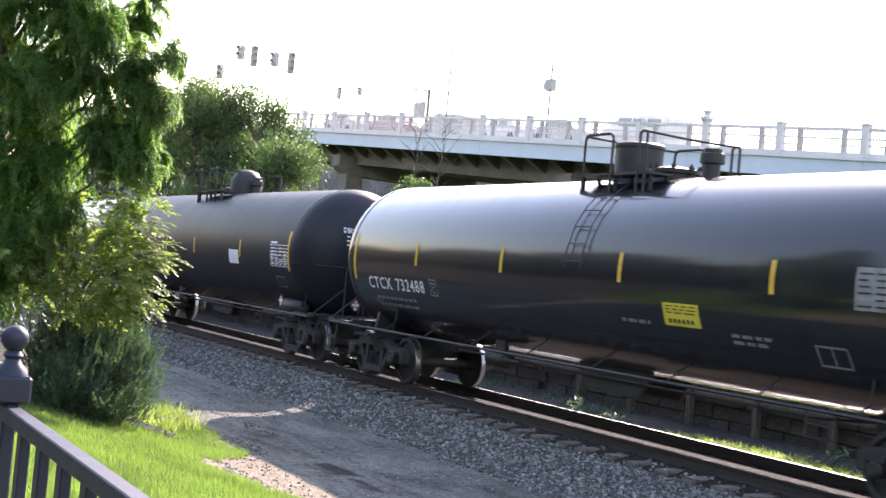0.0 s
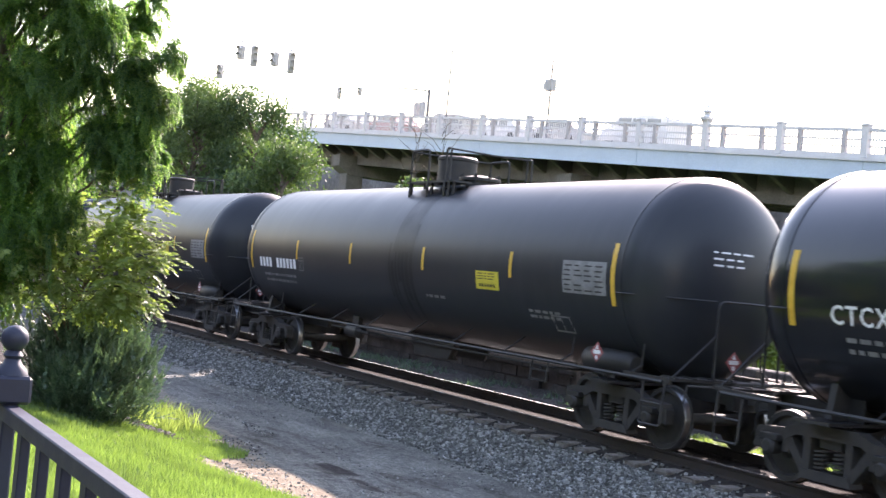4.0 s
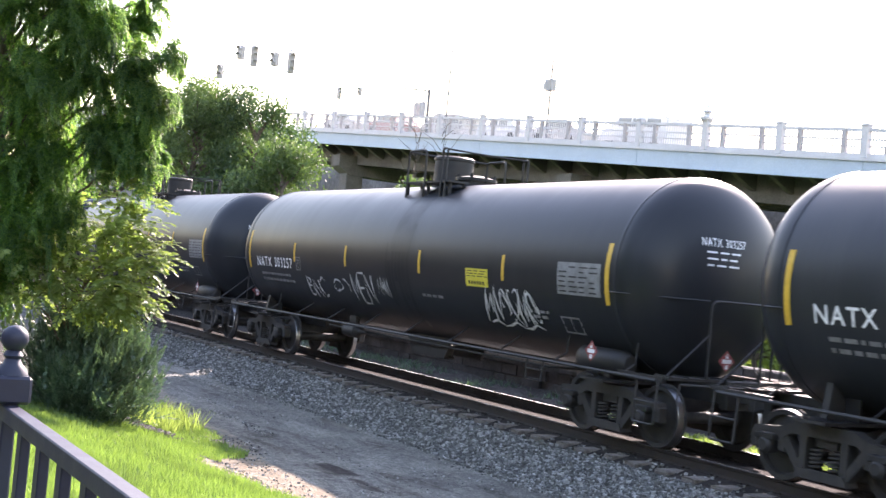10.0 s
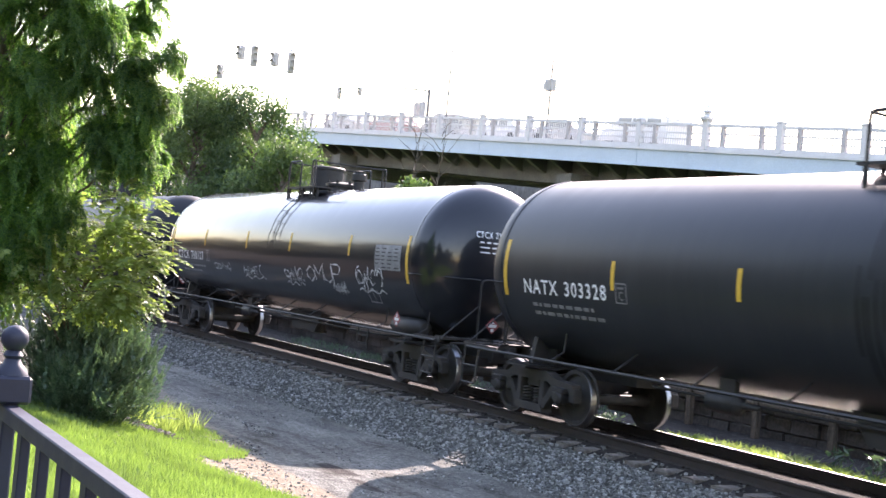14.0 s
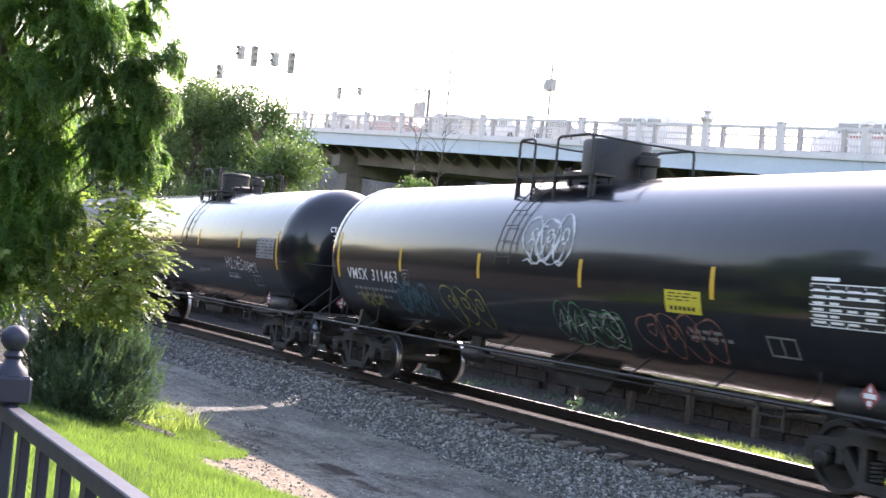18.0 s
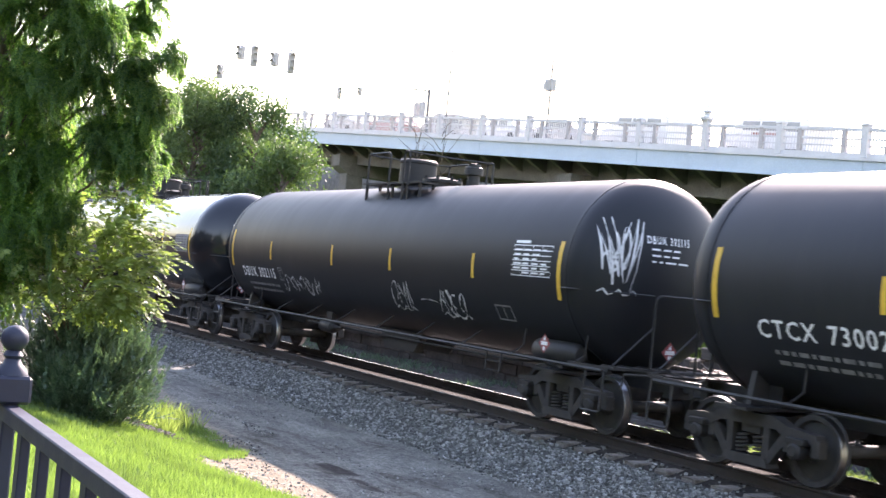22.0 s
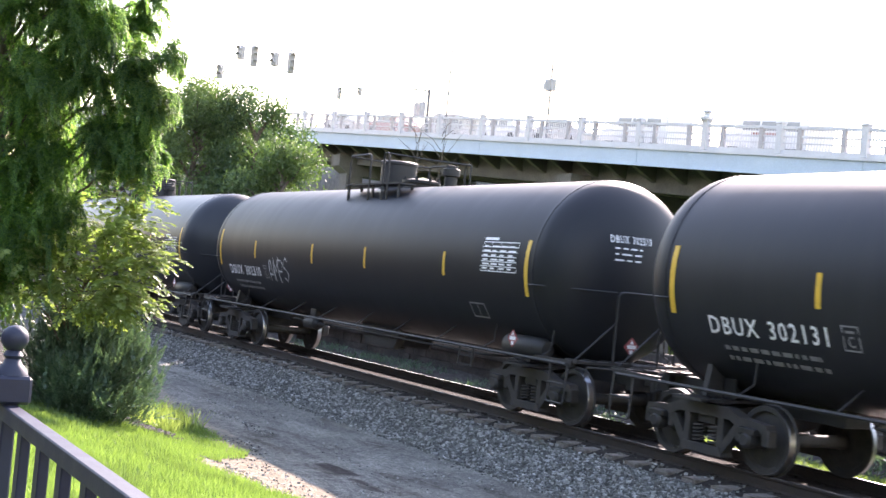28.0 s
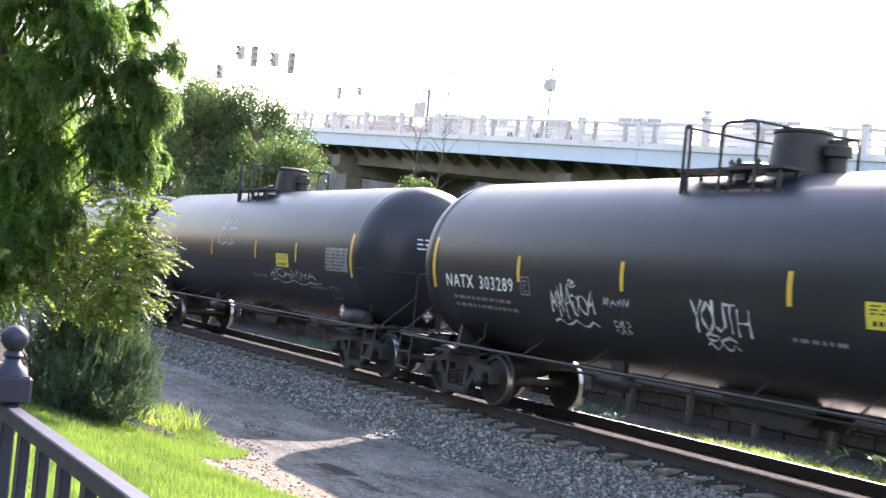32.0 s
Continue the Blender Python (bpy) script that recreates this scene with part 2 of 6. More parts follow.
def lathe(bm, prof, seg=24, axis="Z", at=(0, 0, 0)):
    """Turns (radius, height) pairs about an axis."""
    at = Vector(at)
    rings = []
    for r, h in prof:
        if r < 1e-5:
            c = Vector((0, 0, h)) if axis == "Z" else Vector((h, 0, 0)) if axis == "X" else Vector((0, h, 0))
            rings.append([bm.verts.new(at + c)])
            continue
        ring = []
        for j in range(seg):
            t = 2 * math.pi * j / seg
            a, b = r * math.cos(t), r * math.sin(t)
            c = Vector((a, b, h)) if axis == "Z" else Vector((h, a, b)) if axis == "X" else Vector((b, h, a))
            ring.append(bm.verts.new(at + c))
        rings.append(ring)
    for a, b in zip(rings, rings[1:]):
        for j in range(seg):
            f = (a[j % len(a)], a[(j + 1) % len(a)], b[(j + 1) % len(b)], b[j % len(b)])
            f = list(dict.fromkeys(f))
            if len(f) > 2:
                bm.faces.new(f)
    return bm


def prism(bm, outline, y0, y1, axis="Y"):
    """Extrudes an outline of (a, b) pairs: a along x and b along z for axis Y; a along y and b along z for axis X."""
    put = (lambda a, b, c: (a, c, b)) if axis == "Y" else (lambda a, b, c: (c, a, b)) if axis == "X" else (lambda a, b, c: (a, b, c))
    lo = [bm.verts.new(put(a, b, y0)) for a, b in outline]
    hi = [bm.verts.new(put(a, b, y1)) for a, b in outline]
    bm.faces.new(lo)
    bm.faces.new(hi[::-1])
    for i in range(len(lo)):
        j = (i + 1) % len(lo)
        bm.faces.new((lo[i], lo[j], hi[j], hi[i]))
    return bm


def raw_mesh(name, verts, faces, mats, smooth=False):
    me = bpy.data.meshes.new(name)
    me.from_pydata(verts, [], faces)
    for m in (mats if isinstance(mats, (list, tuple)) else [mats]):
        me.materials.append(m)
    if smooth:
        me.shade_smooth()
    return me


# ---- ground ----
def smooth01(a, b, v):
    t = min(max((v - a) / (b - a), 0), 1)
    return t * t * (3 - 2 * t)


def grass_edge(x):
    """y of the line where mown grass meets the gravel lane."""
    pts = ((-400, -4.6), (-30, -4.9), (-24, -5.4), (-20.3, -6.0), (-18.5, -6.05), (-17, -6.25), (-16.2, -6.4), (-15.7, -7.1), (-14.3, -7.6), (-13.7, -7.4), (-13.1, -6.85), (-12.7, -6.75), (-9, -7.1), (400, -7.6))
    for (a, b), (c, d) in zip(pts, pts[1:]):
        if a <= x <= c:
            return b + (d - b) * (x - a) / (c - a)
    return -7


PROFILE = ((-900, 0.9), (-40, 0.75), (-12.5, 0.55), (-10.6, 0.32), (-8.0, -0.25), (-6.6, -0.6), (-4.0, -0.66), (-2.75, -0.6),
           (-1.75, -0.32), (-1.35, -0.27), (-1.1, -0.21), (-0.95, -0.174), (0.95, -0.174), (1.35, -0.26), (1.75, -0.3), (2.6, -0.5), (4.5, -0.35), (8, -0.1), (14, 0.0), (60, 0.3), (3000, 0.3))


def ground_z(x, y):
    for (a, b), (c, d) in zip(PROFILE, PROFILE[1:]):
        if a <= y <= c:
            z = b + (d - b) * (y - a) / (c - a)
            break
    else:
        z = 0.3
    if abs(y) > 1.4:
        z += 0.05 * noise.noise((x * 0.35, y * 0.5, 1.0)) + 0.015 * noise.noise((x * 1.7, y * 1.7, 4.0))
    return z


def axis_steps(lo, hi, fine_lo, fine_hi, step, grow=1.35):
    vals, v, s = [], fine_lo, step
    while v > lo:
        s *= grow
        v -= s
        vals.append(max(v, lo))
    vals = vals[::-1]
    n = int(round((fine_hi - fine_lo) / step))
    vals += [fine_lo + (fine_hi - fine_lo) * i / n for i in range(n + 1)]
    v, s = fine_hi, step
    while v < hi:
        s *= grow
        v += s
        vals.append(min(v, hi))
    return vals


def ground_mat():
    m, nt, bs = node_mat("gravel_dirt_and_grass_ground")
    at = nt.nodes.new("ShaderNodeAttribute")
    at.attribute_name = "grass"
    dt = nt.nodes.new("ShaderNodeAttribute")
    dt.attribute_name = "dirt"
    ba = nt.nodes.new("ShaderNodeAttribute")
    ba.attribute_name = "ballast"
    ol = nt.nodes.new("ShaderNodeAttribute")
    ol.attribute_name = "oil_shade"
    pv = nt.nodes.new("ShaderNodeAttribute")
    pv.attribute_name = "paved"
    big = noise_node(nt, 0.6, 5, 0.6)
    mid = noise_node(nt, 6, 5, 0.65)
    vor = nt.nodes.new("ShaderNodeTexVoronoi")
    vor.inputs["Scale"].default_value = 26
    tc = nt.nodes.new("ShaderNodeTexCoord")
    nt.links.new(tc.outputs["Object"], vor.inputs["Vector"])
    vor2 = nt.nodes.new("ShaderNodeTexVoronoi")
    vor2.inputs["Scale"].default_value = 60
    nt.links.new(tc.outputs["Object"], vor2.inputs["Vector"])
    lane = ramp_node(nt, big.outputs[0], [(0.32, (0.092, 0.09, 0.08)), (0.55, (0.152, 0.15, 0.135)), (0.75, (0.212, 0.207, 0.185))])
    rut = noise_node(nt, 1.0, 4, 0.6, "Object", (0.25, 2.2, 1))
    rutc = ramp_node(nt, rut.outputs[0], [(0.3, (0.72, 0.72, 0.72)), (0.5, (1.0, 1.0, 1.0)), (0.7, (1.22, 1.2, 1.17))])
    lane2 = ramp_node(nt, vor2.outputs["Color"], [(0.1, (0.5,) * 3), (0.9, (1.45,) * 3)])
    c_lane = mix_node(nt, 1.0, mix_node(nt, 1.0, lane.outputs[0], lane2.outputs[0], "MULTIPLY"), rutc.outputs[0], "MULTIPLY")
    patch = noise_node(nt, 1.0, 6, 0.7, "Object", (0.8, 2.4, 1))
    grit = noise_node(nt, 11, 4, 0.75)
    pc = ramp_node(nt, patch.outputs[0], [(0.36, (0.55, 0.54, 0.52)), (0.47, (0.95, 0.95, 0.95)), (0.7, (1.15, 1.15, 1.15))])
    gc = ramp_node(nt, grit.outputs[0], [(0.33, (0.6, 0.6, 0.6)), (0.5, (1.0, 1.0, 1.0)), (0.68, (1.35, 1.35, 1.33))])
    c_lane = mix_node(nt, 1.0, mix_node(nt, 1.0, c_lane, pc.outputs[0], "MULTIPLY"), gc.outputs[0], "MULTIPLY")
    st = ramp_node(nt, vor.outputs["Color"], [(0.1, (0.06, 0.06, 0.058)), (0.5, (0.16, 0.158, 0.15)), (0.9, (0.33, 0.325, 0.31))])
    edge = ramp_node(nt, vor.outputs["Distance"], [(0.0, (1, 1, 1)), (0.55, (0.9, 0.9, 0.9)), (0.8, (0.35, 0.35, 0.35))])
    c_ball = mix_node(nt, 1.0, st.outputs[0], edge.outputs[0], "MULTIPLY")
    dirt = ramp_node(nt, mid.outputs[0], [(0.3, (0.14, 0.11, 0.078)), (0.7, (0.27, 0.225, 0.17))])
    gr = ramp_node(nt, mid.outputs[0], [(0.3, (0.06, 0.11, 0.02)), (0.7, (0.12, 0.2, 0.035))])

    def edge_mask(attr, soft=0.35):
        a = nt.nodes.new("ShaderNodeMath")
        a.operation = "ADD"
        nt.links.new(attr.outputs["Fac"], a.inputs[0])
        s = nt.nodes.new("ShaderNodeMath")
        s.operation = "MULTIPLY_ADD"
        nt.links.new(mid.outputs[0], s.inputs[0])
        s.inputs[1].default_value, s.inputs[2].default_value = 0.9, -0.45
        nt.links.new(s.outputs[0], a.inputs[1])
        return ramp_node(nt, a.outputs[0], [(0.5 - soft / 2, (0, 0, 0)), (0.5 + soft / 2, (1, 1, 1))]).outputs[0]

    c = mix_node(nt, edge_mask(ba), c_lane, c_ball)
    # Dark tone for oil, damp and the shade laid into the ground colour.
    oily_shaded = ramp_node(nt, mid.outputs[0], [(0.3, (0.02, 0.0175, 0.016)), (0.7, (0.06, 0.052, 0.047))])
    c = mix_node(nt, edge_mask(ol), c, oily_shaded.outputs[0])
    tar = ramp_node(nt, mid.outputs[0], [(0.3, (0.035, 0.035, 0.036)), (0.7, (0.06, 0.06, 0.06))])
    c = mix_node(nt, edge_mask(pv), c, tar.outputs[0])
    c = mix_node(nt, edge_mask(dt), c, dirt.outputs[0])
    c = mix_node(nt, edge_mask(at, 0.2), c, gr.outputs[0])
    nt.links.new(c, bs.inputs["Base Color"])
    bs.inputs["Roughness"].default_value = 0.95
    bs.inputs["Specular IOR Level"].default_value = 0.1
    h = nt.nodes.new("ShaderNodeMath")
    h.operation = "MULTIPLY_ADD"
    nt.links.new(vor.outputs["Distance"], h.inputs[0])
    h.inputs[1].default_value = -1.0
    nt.links.new(mid.outputs[0], h.inputs[2])
    bump_node(nt, bs, h.outputs[0], 0.6, 0.03)
    return m


def build_ground():
    xs = axis_steps(-2500, 1500, -44, -4, 0.25)
    ys = axis_steps(-900, 3000, -12.5, 6, 0.2)
    verts, grass, dirt, ball, oil_shade, paved = [], [], [], [], [], []
    for x in xs:
        e = grass_edge(x)
        for y in ys:
            verts.append((x, y, ground_z(x, y)))
            g = smooth01(e + 0.35, e - 0.35, y) * smooth01(-2.0, -3.5, x) * smooth01(-13.5, -12.0, y) * smooth01(-21.5, -20.3, x)
            if 2.35 < y < 3.3 and -18.5 < x < 40:
                g = 0.9
            elif y > 9:
                g = 0.55
            grass.append(g)
            dirt.append(max(smooth01(-5.8, -6.2, y) * smooth01(-17.4, -16.3, x) * smooth01(e - 0.6, e - 0.2, y) * smooth01(-9, -11, x), 0.5 * smooth01(0.7, 0.1, abs(y - e - 0.2))))
            # Oily bed, damp spots; beyond the track and by the trees, painted shade.
            oil_shade.append(max(smooth01(1.55, 1.15, abs(y)), (0.62 if y > 3.3 else 0.5 if y > 1.9 else 0), 0.8 * smooth01(1.0, 0.3, ((x + 15.4) / 0.9) ** 2 + ((y + 5.15) / 0.24) ** 2), 0.7 * smooth01(1.0, 0.3, ((x + 14.1) / 0.7) ** 2 + ((y + 5.3) / 0.22) ** 2), smooth01(-20.3, -21.5, x) * smooth01(e - 0.3, e - 1.0, y)))
            paved.append(max(smooth01(-3.5, -2.0, x) * smooth01(-6.6, -7.6, y), smooth01(-12.0, -13.5, y)))
            ball.append(smooth01(-3.1, -2.3, y) * smooth01(2.6, 1.9, y))
    nx, ny = len(xs), len(ys)
    faces = [(i * ny + j, (i + 1) * ny + j, (i + 1) * ny + j + 1, i * ny + j + 1) for i in range(nx - 1) for j in range(ny - 1)]
    me = raw_mesh("ground", verts, faces, ground_mat(), True)
    for nm, vals in (("grass", grass), ("dirt", dirt), ("ballast", ball), ("oil_shade", oil_shade), ("paved", paved)):
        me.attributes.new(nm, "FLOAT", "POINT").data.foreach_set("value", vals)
    return thing("ground", "grey gravel lane with a sunlit mown grass bank", "ground", kind="structure", mesh=me)


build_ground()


# ---- track ----
RAIL_PROFILE = ((-0.068, -0.178), (0.068, -0.178), (0.068, -0.166), (0.012, -0.145), (0.009, -0.045), (0.035, -0.034), (0.036, -0.006), (0.03, 0.0),
                (-0.03, 0.0), (-0.036, -0.006), (-0.035, -0.034), (-0.009, -0.045), (-0.012, -0.145), (-0.068, -0.166))


def rail_mesh(x0, x1, head):
    bm = BM()
    rings = [[bm.verts.new((x, a, b)) for a, b in RAIL_PROFILE] for x in (x0, x1)]
    n = len(RAIL_PROFILE)
    for j in range(n):
        f = bm.faces.new((rings[0][j], rings[0][(j + 1) % n], rings[1][(j + 1) % n], rings[1][j]))
        f.material_index = 1 if j in (6, 7, 8) else 0
    bm.faces.new(rings[0][::-1])
    bm.faces.new(rings[1])
    return mesh_of(bm, "rail_length", [M["rail_web"], M[head]])


RAIL_LENGTHS = {(a, b, head): rail_mesh(a, b, head) for head in ("rail_head", "rail_head_worn") for a, b in [(-700, -100.003), (-100, -40.003), (-40, -21.003), (-21, -2.003), (-2, 60), (60.003, 450)]}


def build_rail(y):
    r = thing("rail", "long rusty steel rail with a polished running head", "rail", pose(0, y, 0), "rails of the track")
    for key, me in RAIL_LENGTHS.items():
        if key[2] == ("rail_head_worn" if y < 0 else "rail_head"):
            part("rail_length", me, None, r)
    for x in (-40, -21, -2):
        for s in (-1, 1):
            bm = BM()
            box(bm, x - 0.45, x + 0.45, s * 0.018 - 0.008, s * 0.018 + 0.008, -0.135, -0.05)
            for j in range(6):
                rod(bm, (x - 0.38 + 0.15 * j, s * 0.02, -0.09), (x - 0.38 + 0.15 * j, s * 0.05, -0.09), 0.016, 6)
            part("joint_bar", bm, M["rail_web"], r)


build_rail(-0.755)
build_rail(0.755)


def plate_mesh():
    bm = BM()
    box(bm, -0.09, 0.09, -0.17, 0.17, -0.19, -0.176, 0.004)
    for x in (-0.06, 0.06):
        for y in (-0.1, 0.1):
            box(bm, x - 0.012, x + 0.012, y - 0.02, y + 0.02, -0.18, -0.15)
    return mesh_of(bm, "tie_plate", M["rail_web"])


PLATE = plate_mesh()


def tie_mesh(seed):
    rnd = random.Random(seed)
    bm = BM()
    box(bm, -0.12, 0.12, -1.34, 1.34, -0.37, -0.184, 0.022)
    for v in bm.verts:
        v.co += Vector((rnd.uniform(-0.012, 0.012), rnd.uniform(-0.03, 0.03), rnd.uniform(-0.008, 0.004)))
    return mesh_of(bm, "tie", M["timber"])


TIES = [tie_mesh(s) for s in range(5)]


def build_ties():
    rnd = random.Random(5)
    near = -44.11
    i = 0
    while near < -4:
        ob = thing("railway_tie", "weathered grey-brown wooden tie half buried in ballast", "railway tie", pose(near, rnd.uniform(-0.04, 0.04), 0, 0, 0, rnd.uniform(-1.2, 1.2)),
                   "ties under the rails", mesh=TIES[i % 5])
        for y in (-0.755, 0.755):
            part("tie_plate", PLATE, None, ob, "rusty steel tie plate", at=pose(0, y, 0))
        near += 0.596
        i += 1
    bm = BM()
    for x0, x1 in ((-220, -44.4), (-4, 40)):
        x = x0
        while x < x1:
            box(bm, x - 0.115, x + 0.115, -1.3, 1.3, -0.37, -0.182)
            x += 0.596
    thing("distant_ties", "rows of weathered wooden ties further along the track", "railway ties", kind="stuff", mesh=mesh_of(bm, "distant_ties", M["timber"]))


build_ties()


# ---- tank wagons ----
TANK_R, TANK_Z, TANK_X, HEAD = 1.556, 2.508, 7.45, 0.86
TRUCK_X, AXLE = 6.89, 0.89
SPEED, PITCH = 12.02, 18.1


def on_shell(x, z, out=0.006, side=-1):
    r = TANK_R + out
    return Vector((x, side * math.sqrt(max(r * r - (z - TANK_Z) ** 2, 0)), z))


def on_head(y, z, out=0.012, end=1):
    q = max(1 - (y * y + (z - TANK_Z) ** 2) / TANK_R ** 2, 0)
    return Vector((end * (TANK_X + HEAD * math.sqrt(q) + out), y, z))


def tank_mesh(mat):
    bm = BM()
    prof = [(0, -TANK_X - HEAD)]
    n = 18
    for i in range(1, n + 1):
        a = math.pi / 2 * i / n
        prof.append((TANK_R * math.sin(a), -TANK_X - HEAD * math.cos(a)))
    for i in range(n, -1, -1):
        a = math.pi / 2 * i / n
        prof.append((TANK_R * math.sin(a), TANK_X + HEAD * math.cos(a)))
    prof[-1] = (0, TANK_X + HEAD)
    lathe(bm, prof, 72, "X", (0, 0, TANK_Z))
    return mesh_of(bm, "tank", mat, 40)


def head_seam_mesh(mat):
    bm = BM()
    lathe(bm, [(TANK_R - 0.01, -0.03), (TANK_R + 0.008, -0.03), (TANK_R + 0.008, 0.03), (TANK_R - 0.01, 0.03)], 72, "X", (0, 0, TANK_Z))
    return mesh_of(bm, "head_band", mat, 40)


def shell_strip(bm, x0, x1, z0, z1, out=0.006, n=4):
    """A curved patch lying on the shell's side that faces the lane."""
    rows = []
    for i in range(n + 1):
        z = z0 + (z1 - z0) * i / n
        rows.append([bm.verts.new(on_shell(x, z, out)) for x in (x0, x1)])
    for a, b in zip(rows, rows[1:]):
        bm.faces.new((a[0], a[1], b[1], b[0]))
    lip = [bm.verts.new(on_shell(x, z, -0.01)) for x, z in ((x0, z0), (x1, z0), (x1, z1), (x0, z1))]
    for (p, q), (s, t) in zip(((rows[0][0], rows[0][1]), (rows[-1][1], rows[-1][0])), ((lip[0], lip[1]), (lip[2], lip[3]))):
        bm.faces.new((p, q, t, s))
    return bm


def text_flat(body, size):
    """Outline mesh of a line of text in the built-in font, as points and faces, and its width."""
    cu = bpy.data.curves.new("lettering", "FONT")
    cu.body, cu.size, cu.resolution_u = body, size, 2
    cu.offset, cu.space_character, cu.space_word = 0.012, 1.18, 1.5
    ob = new("lettering", cu)
    dg = bpy.context.evaluated_depsgraph_get()
    me = bpy.data.meshes.new_from_object(ob.evaluated_get(dg))
    pts = [(v.co.x, v.co.y) for v in me.vertices]
    faces = [tuple(p.vertices) for p in me.polygons]
    bpy.data.objects.remove(ob)
    bpy.data.curves.remove(cu)
    bpy.data.meshes.remove(me)
    w = max((p[0] for p in pts), default=0)
    return pts, faces, w


def lettering(body, width, height, put, mat):
    """Painted text, one mesh a character: put(u, v) maps text metres to the surface."""
    pts, faces, w = text_flat(body, 1.0)
    top = max(p[1] for p in pts)
    owner = list(range(len(pts)))

    def root(i):
        while owner[i] != i:
            i = owner[i]
        return i

    for f in faces:
        for i in f[1:]:
            owner[root(i)] = root(f[0])
    groups = {}
    for f in faces:
        groups.setdefault(root(f[0]), []).append(f)
    out = []
    for fs in groups.values():
        used = sorted({i for f in fs for i in f})
        at = {i: n for n, i in enumerate(used)}
        out.append(raw_mesh("letter", [put(pts[i][0] / w * width, pts[i][1] / top * height) for i in used], [tuple(at[i] for i in f) for f in fs], mat))
    return out


def bars(rows, put, mat, name="small_writing"):
    """Illegible small writing as rows of short bars (u0, v0, width, height)."""
    vs, fs = [], []
    for u, v, w, h in rows:
        k = len(vs)
        vs += [put(u, v), put(u + w, v), put(u + w, v + h), put(u, v + h)]
        fs.append((k, k + 1, k + 2, k + 3))
    return raw_mesh(name, vs, fs, mat)


def word_rows(rnd, u0, v0, lines, width, h, gap):
    out = []
    for i in range(lines):
        u = u0
        while u < u0 + width * rnd.uniform(0.75, 1.0):
            w = rnd.uniform(0.06, 0.2)
            out.append((u, v0 - i * gap, w, h))
            u += w + 0.05
    return out


def ribbon(strokes, width, put, mat, name="graffiti"):
    """Spray-can lines as flat ribbons on the paint."""
    vs, fs = [], []
    for st in strokes:
        prev = None
        for i, (u, v) in enumerate(st):
            a, b = st[max(i - 1, 0)], st[min(i + 1, len(st) - 1)]
            dx, dy = b[0] - a[0], b[1] - a[1]
            l = math.hypot(dx, dy) or 1
            w = width * (0.6 + 0.4 * math.sin(i * 1.3 + u * 5))
            nx, ny = -dy / l * w / 2, dx / l * w / 2
            k = len(vs)
            vs += [put(u + nx, v + ny), put(u - nx, v - ny)]
            if prev is not None:
                fs.append((prev, prev + 1, k + 1, k))
            prev = k
    return raw_mesh(name, vs, fs, mat)


GLYPHS = {"A": "00 16 26 40|02 42", "B": "00 06 25 35 24 03 33 41 20 00", "C": "45 26 04 02 20 41", "E": "46 06 03 33 03 00 40", "F": "00 06 46|03 33", "G": "45 26 04 02 20 41 43 23",
          "H": "06 00|46 40|03 43", "L": "06 00 40", "M": "00 06 22 46 40", "N": "00 06 40 46", "O": "26 04 02 20 42 44 26", "P": "00 06 36 45 33 03", "S": "45 26 04 23 42 20 01",
          "T": "06 46|26 20", "U": "06 01 20 41 46", "W": "06 10 24 30 46", "Y": "06 23 46|23 20", "Z": "06 46 00 40"}


def spray_word(rnd, word, u0, v0, width, height):
    """A tag in plain hand-drawn capitals, a little uneven."""
    step, out = width / len(word), []
    for i, ch in enumerate(word):
        up, lean, tall = rnd.uniform(-0.08, 0.08) * height, rnd.uniform(-0.05, 0.2), rnd.uniform(0.9, 1.15)
        for stroke in GLYPHS[ch].split("|"):
            p = [(int(a[0]) / 4, int(a[1]) / 6 * tall) for a in stroke.split()]
            fine = []
            for a, b in zip(p, p[1:]):
                fine += [(a[0] + (b[0] - a[0]) * f, a[1] + (b[1] - a[1]) * f) for f in (0, 0.35, 0.7)]
            fine.append(p[-1])
            out.append([(u0 + step * (i + 0.06 + 0.92 * (a + lean * b)) + rnd.uniform(-0.008, 0.008), v0 + up + height * b) for a, b in fine])
    return out


def bubbles(rnd, u0, v0, width, height, n):
    """Fat outlined bubble letters that lean on one another."""
    out, step = [], width / n
    for i in range(n):
        cx, cy = u0 + (i + 0.5) * step, v0 + height * 0.5
        a1, a2, lean = rnd.uniform(0, 6), rnd.uniform(0, 6), rnd.uniform(-0.35, -0.1)
        for size in (1.0, 0.3):
            ring = []
            for j in range(25):
                t = 6.283 * j / 24
                r = 1 + 0.12 * math.sin(2 * t + a1) + 0.1 * math.sin(3 * t + a2)
                y = 0.55 * height * r * math.sin(t) * size
                ring.append((cx + 0.62 * step * r * math.cos(t) * size + lean * y + (0.1 * step if size < 1 else 0), cy + y + (0.08 * height if size < 1 else 0)))
            out.append(ring)
    return out


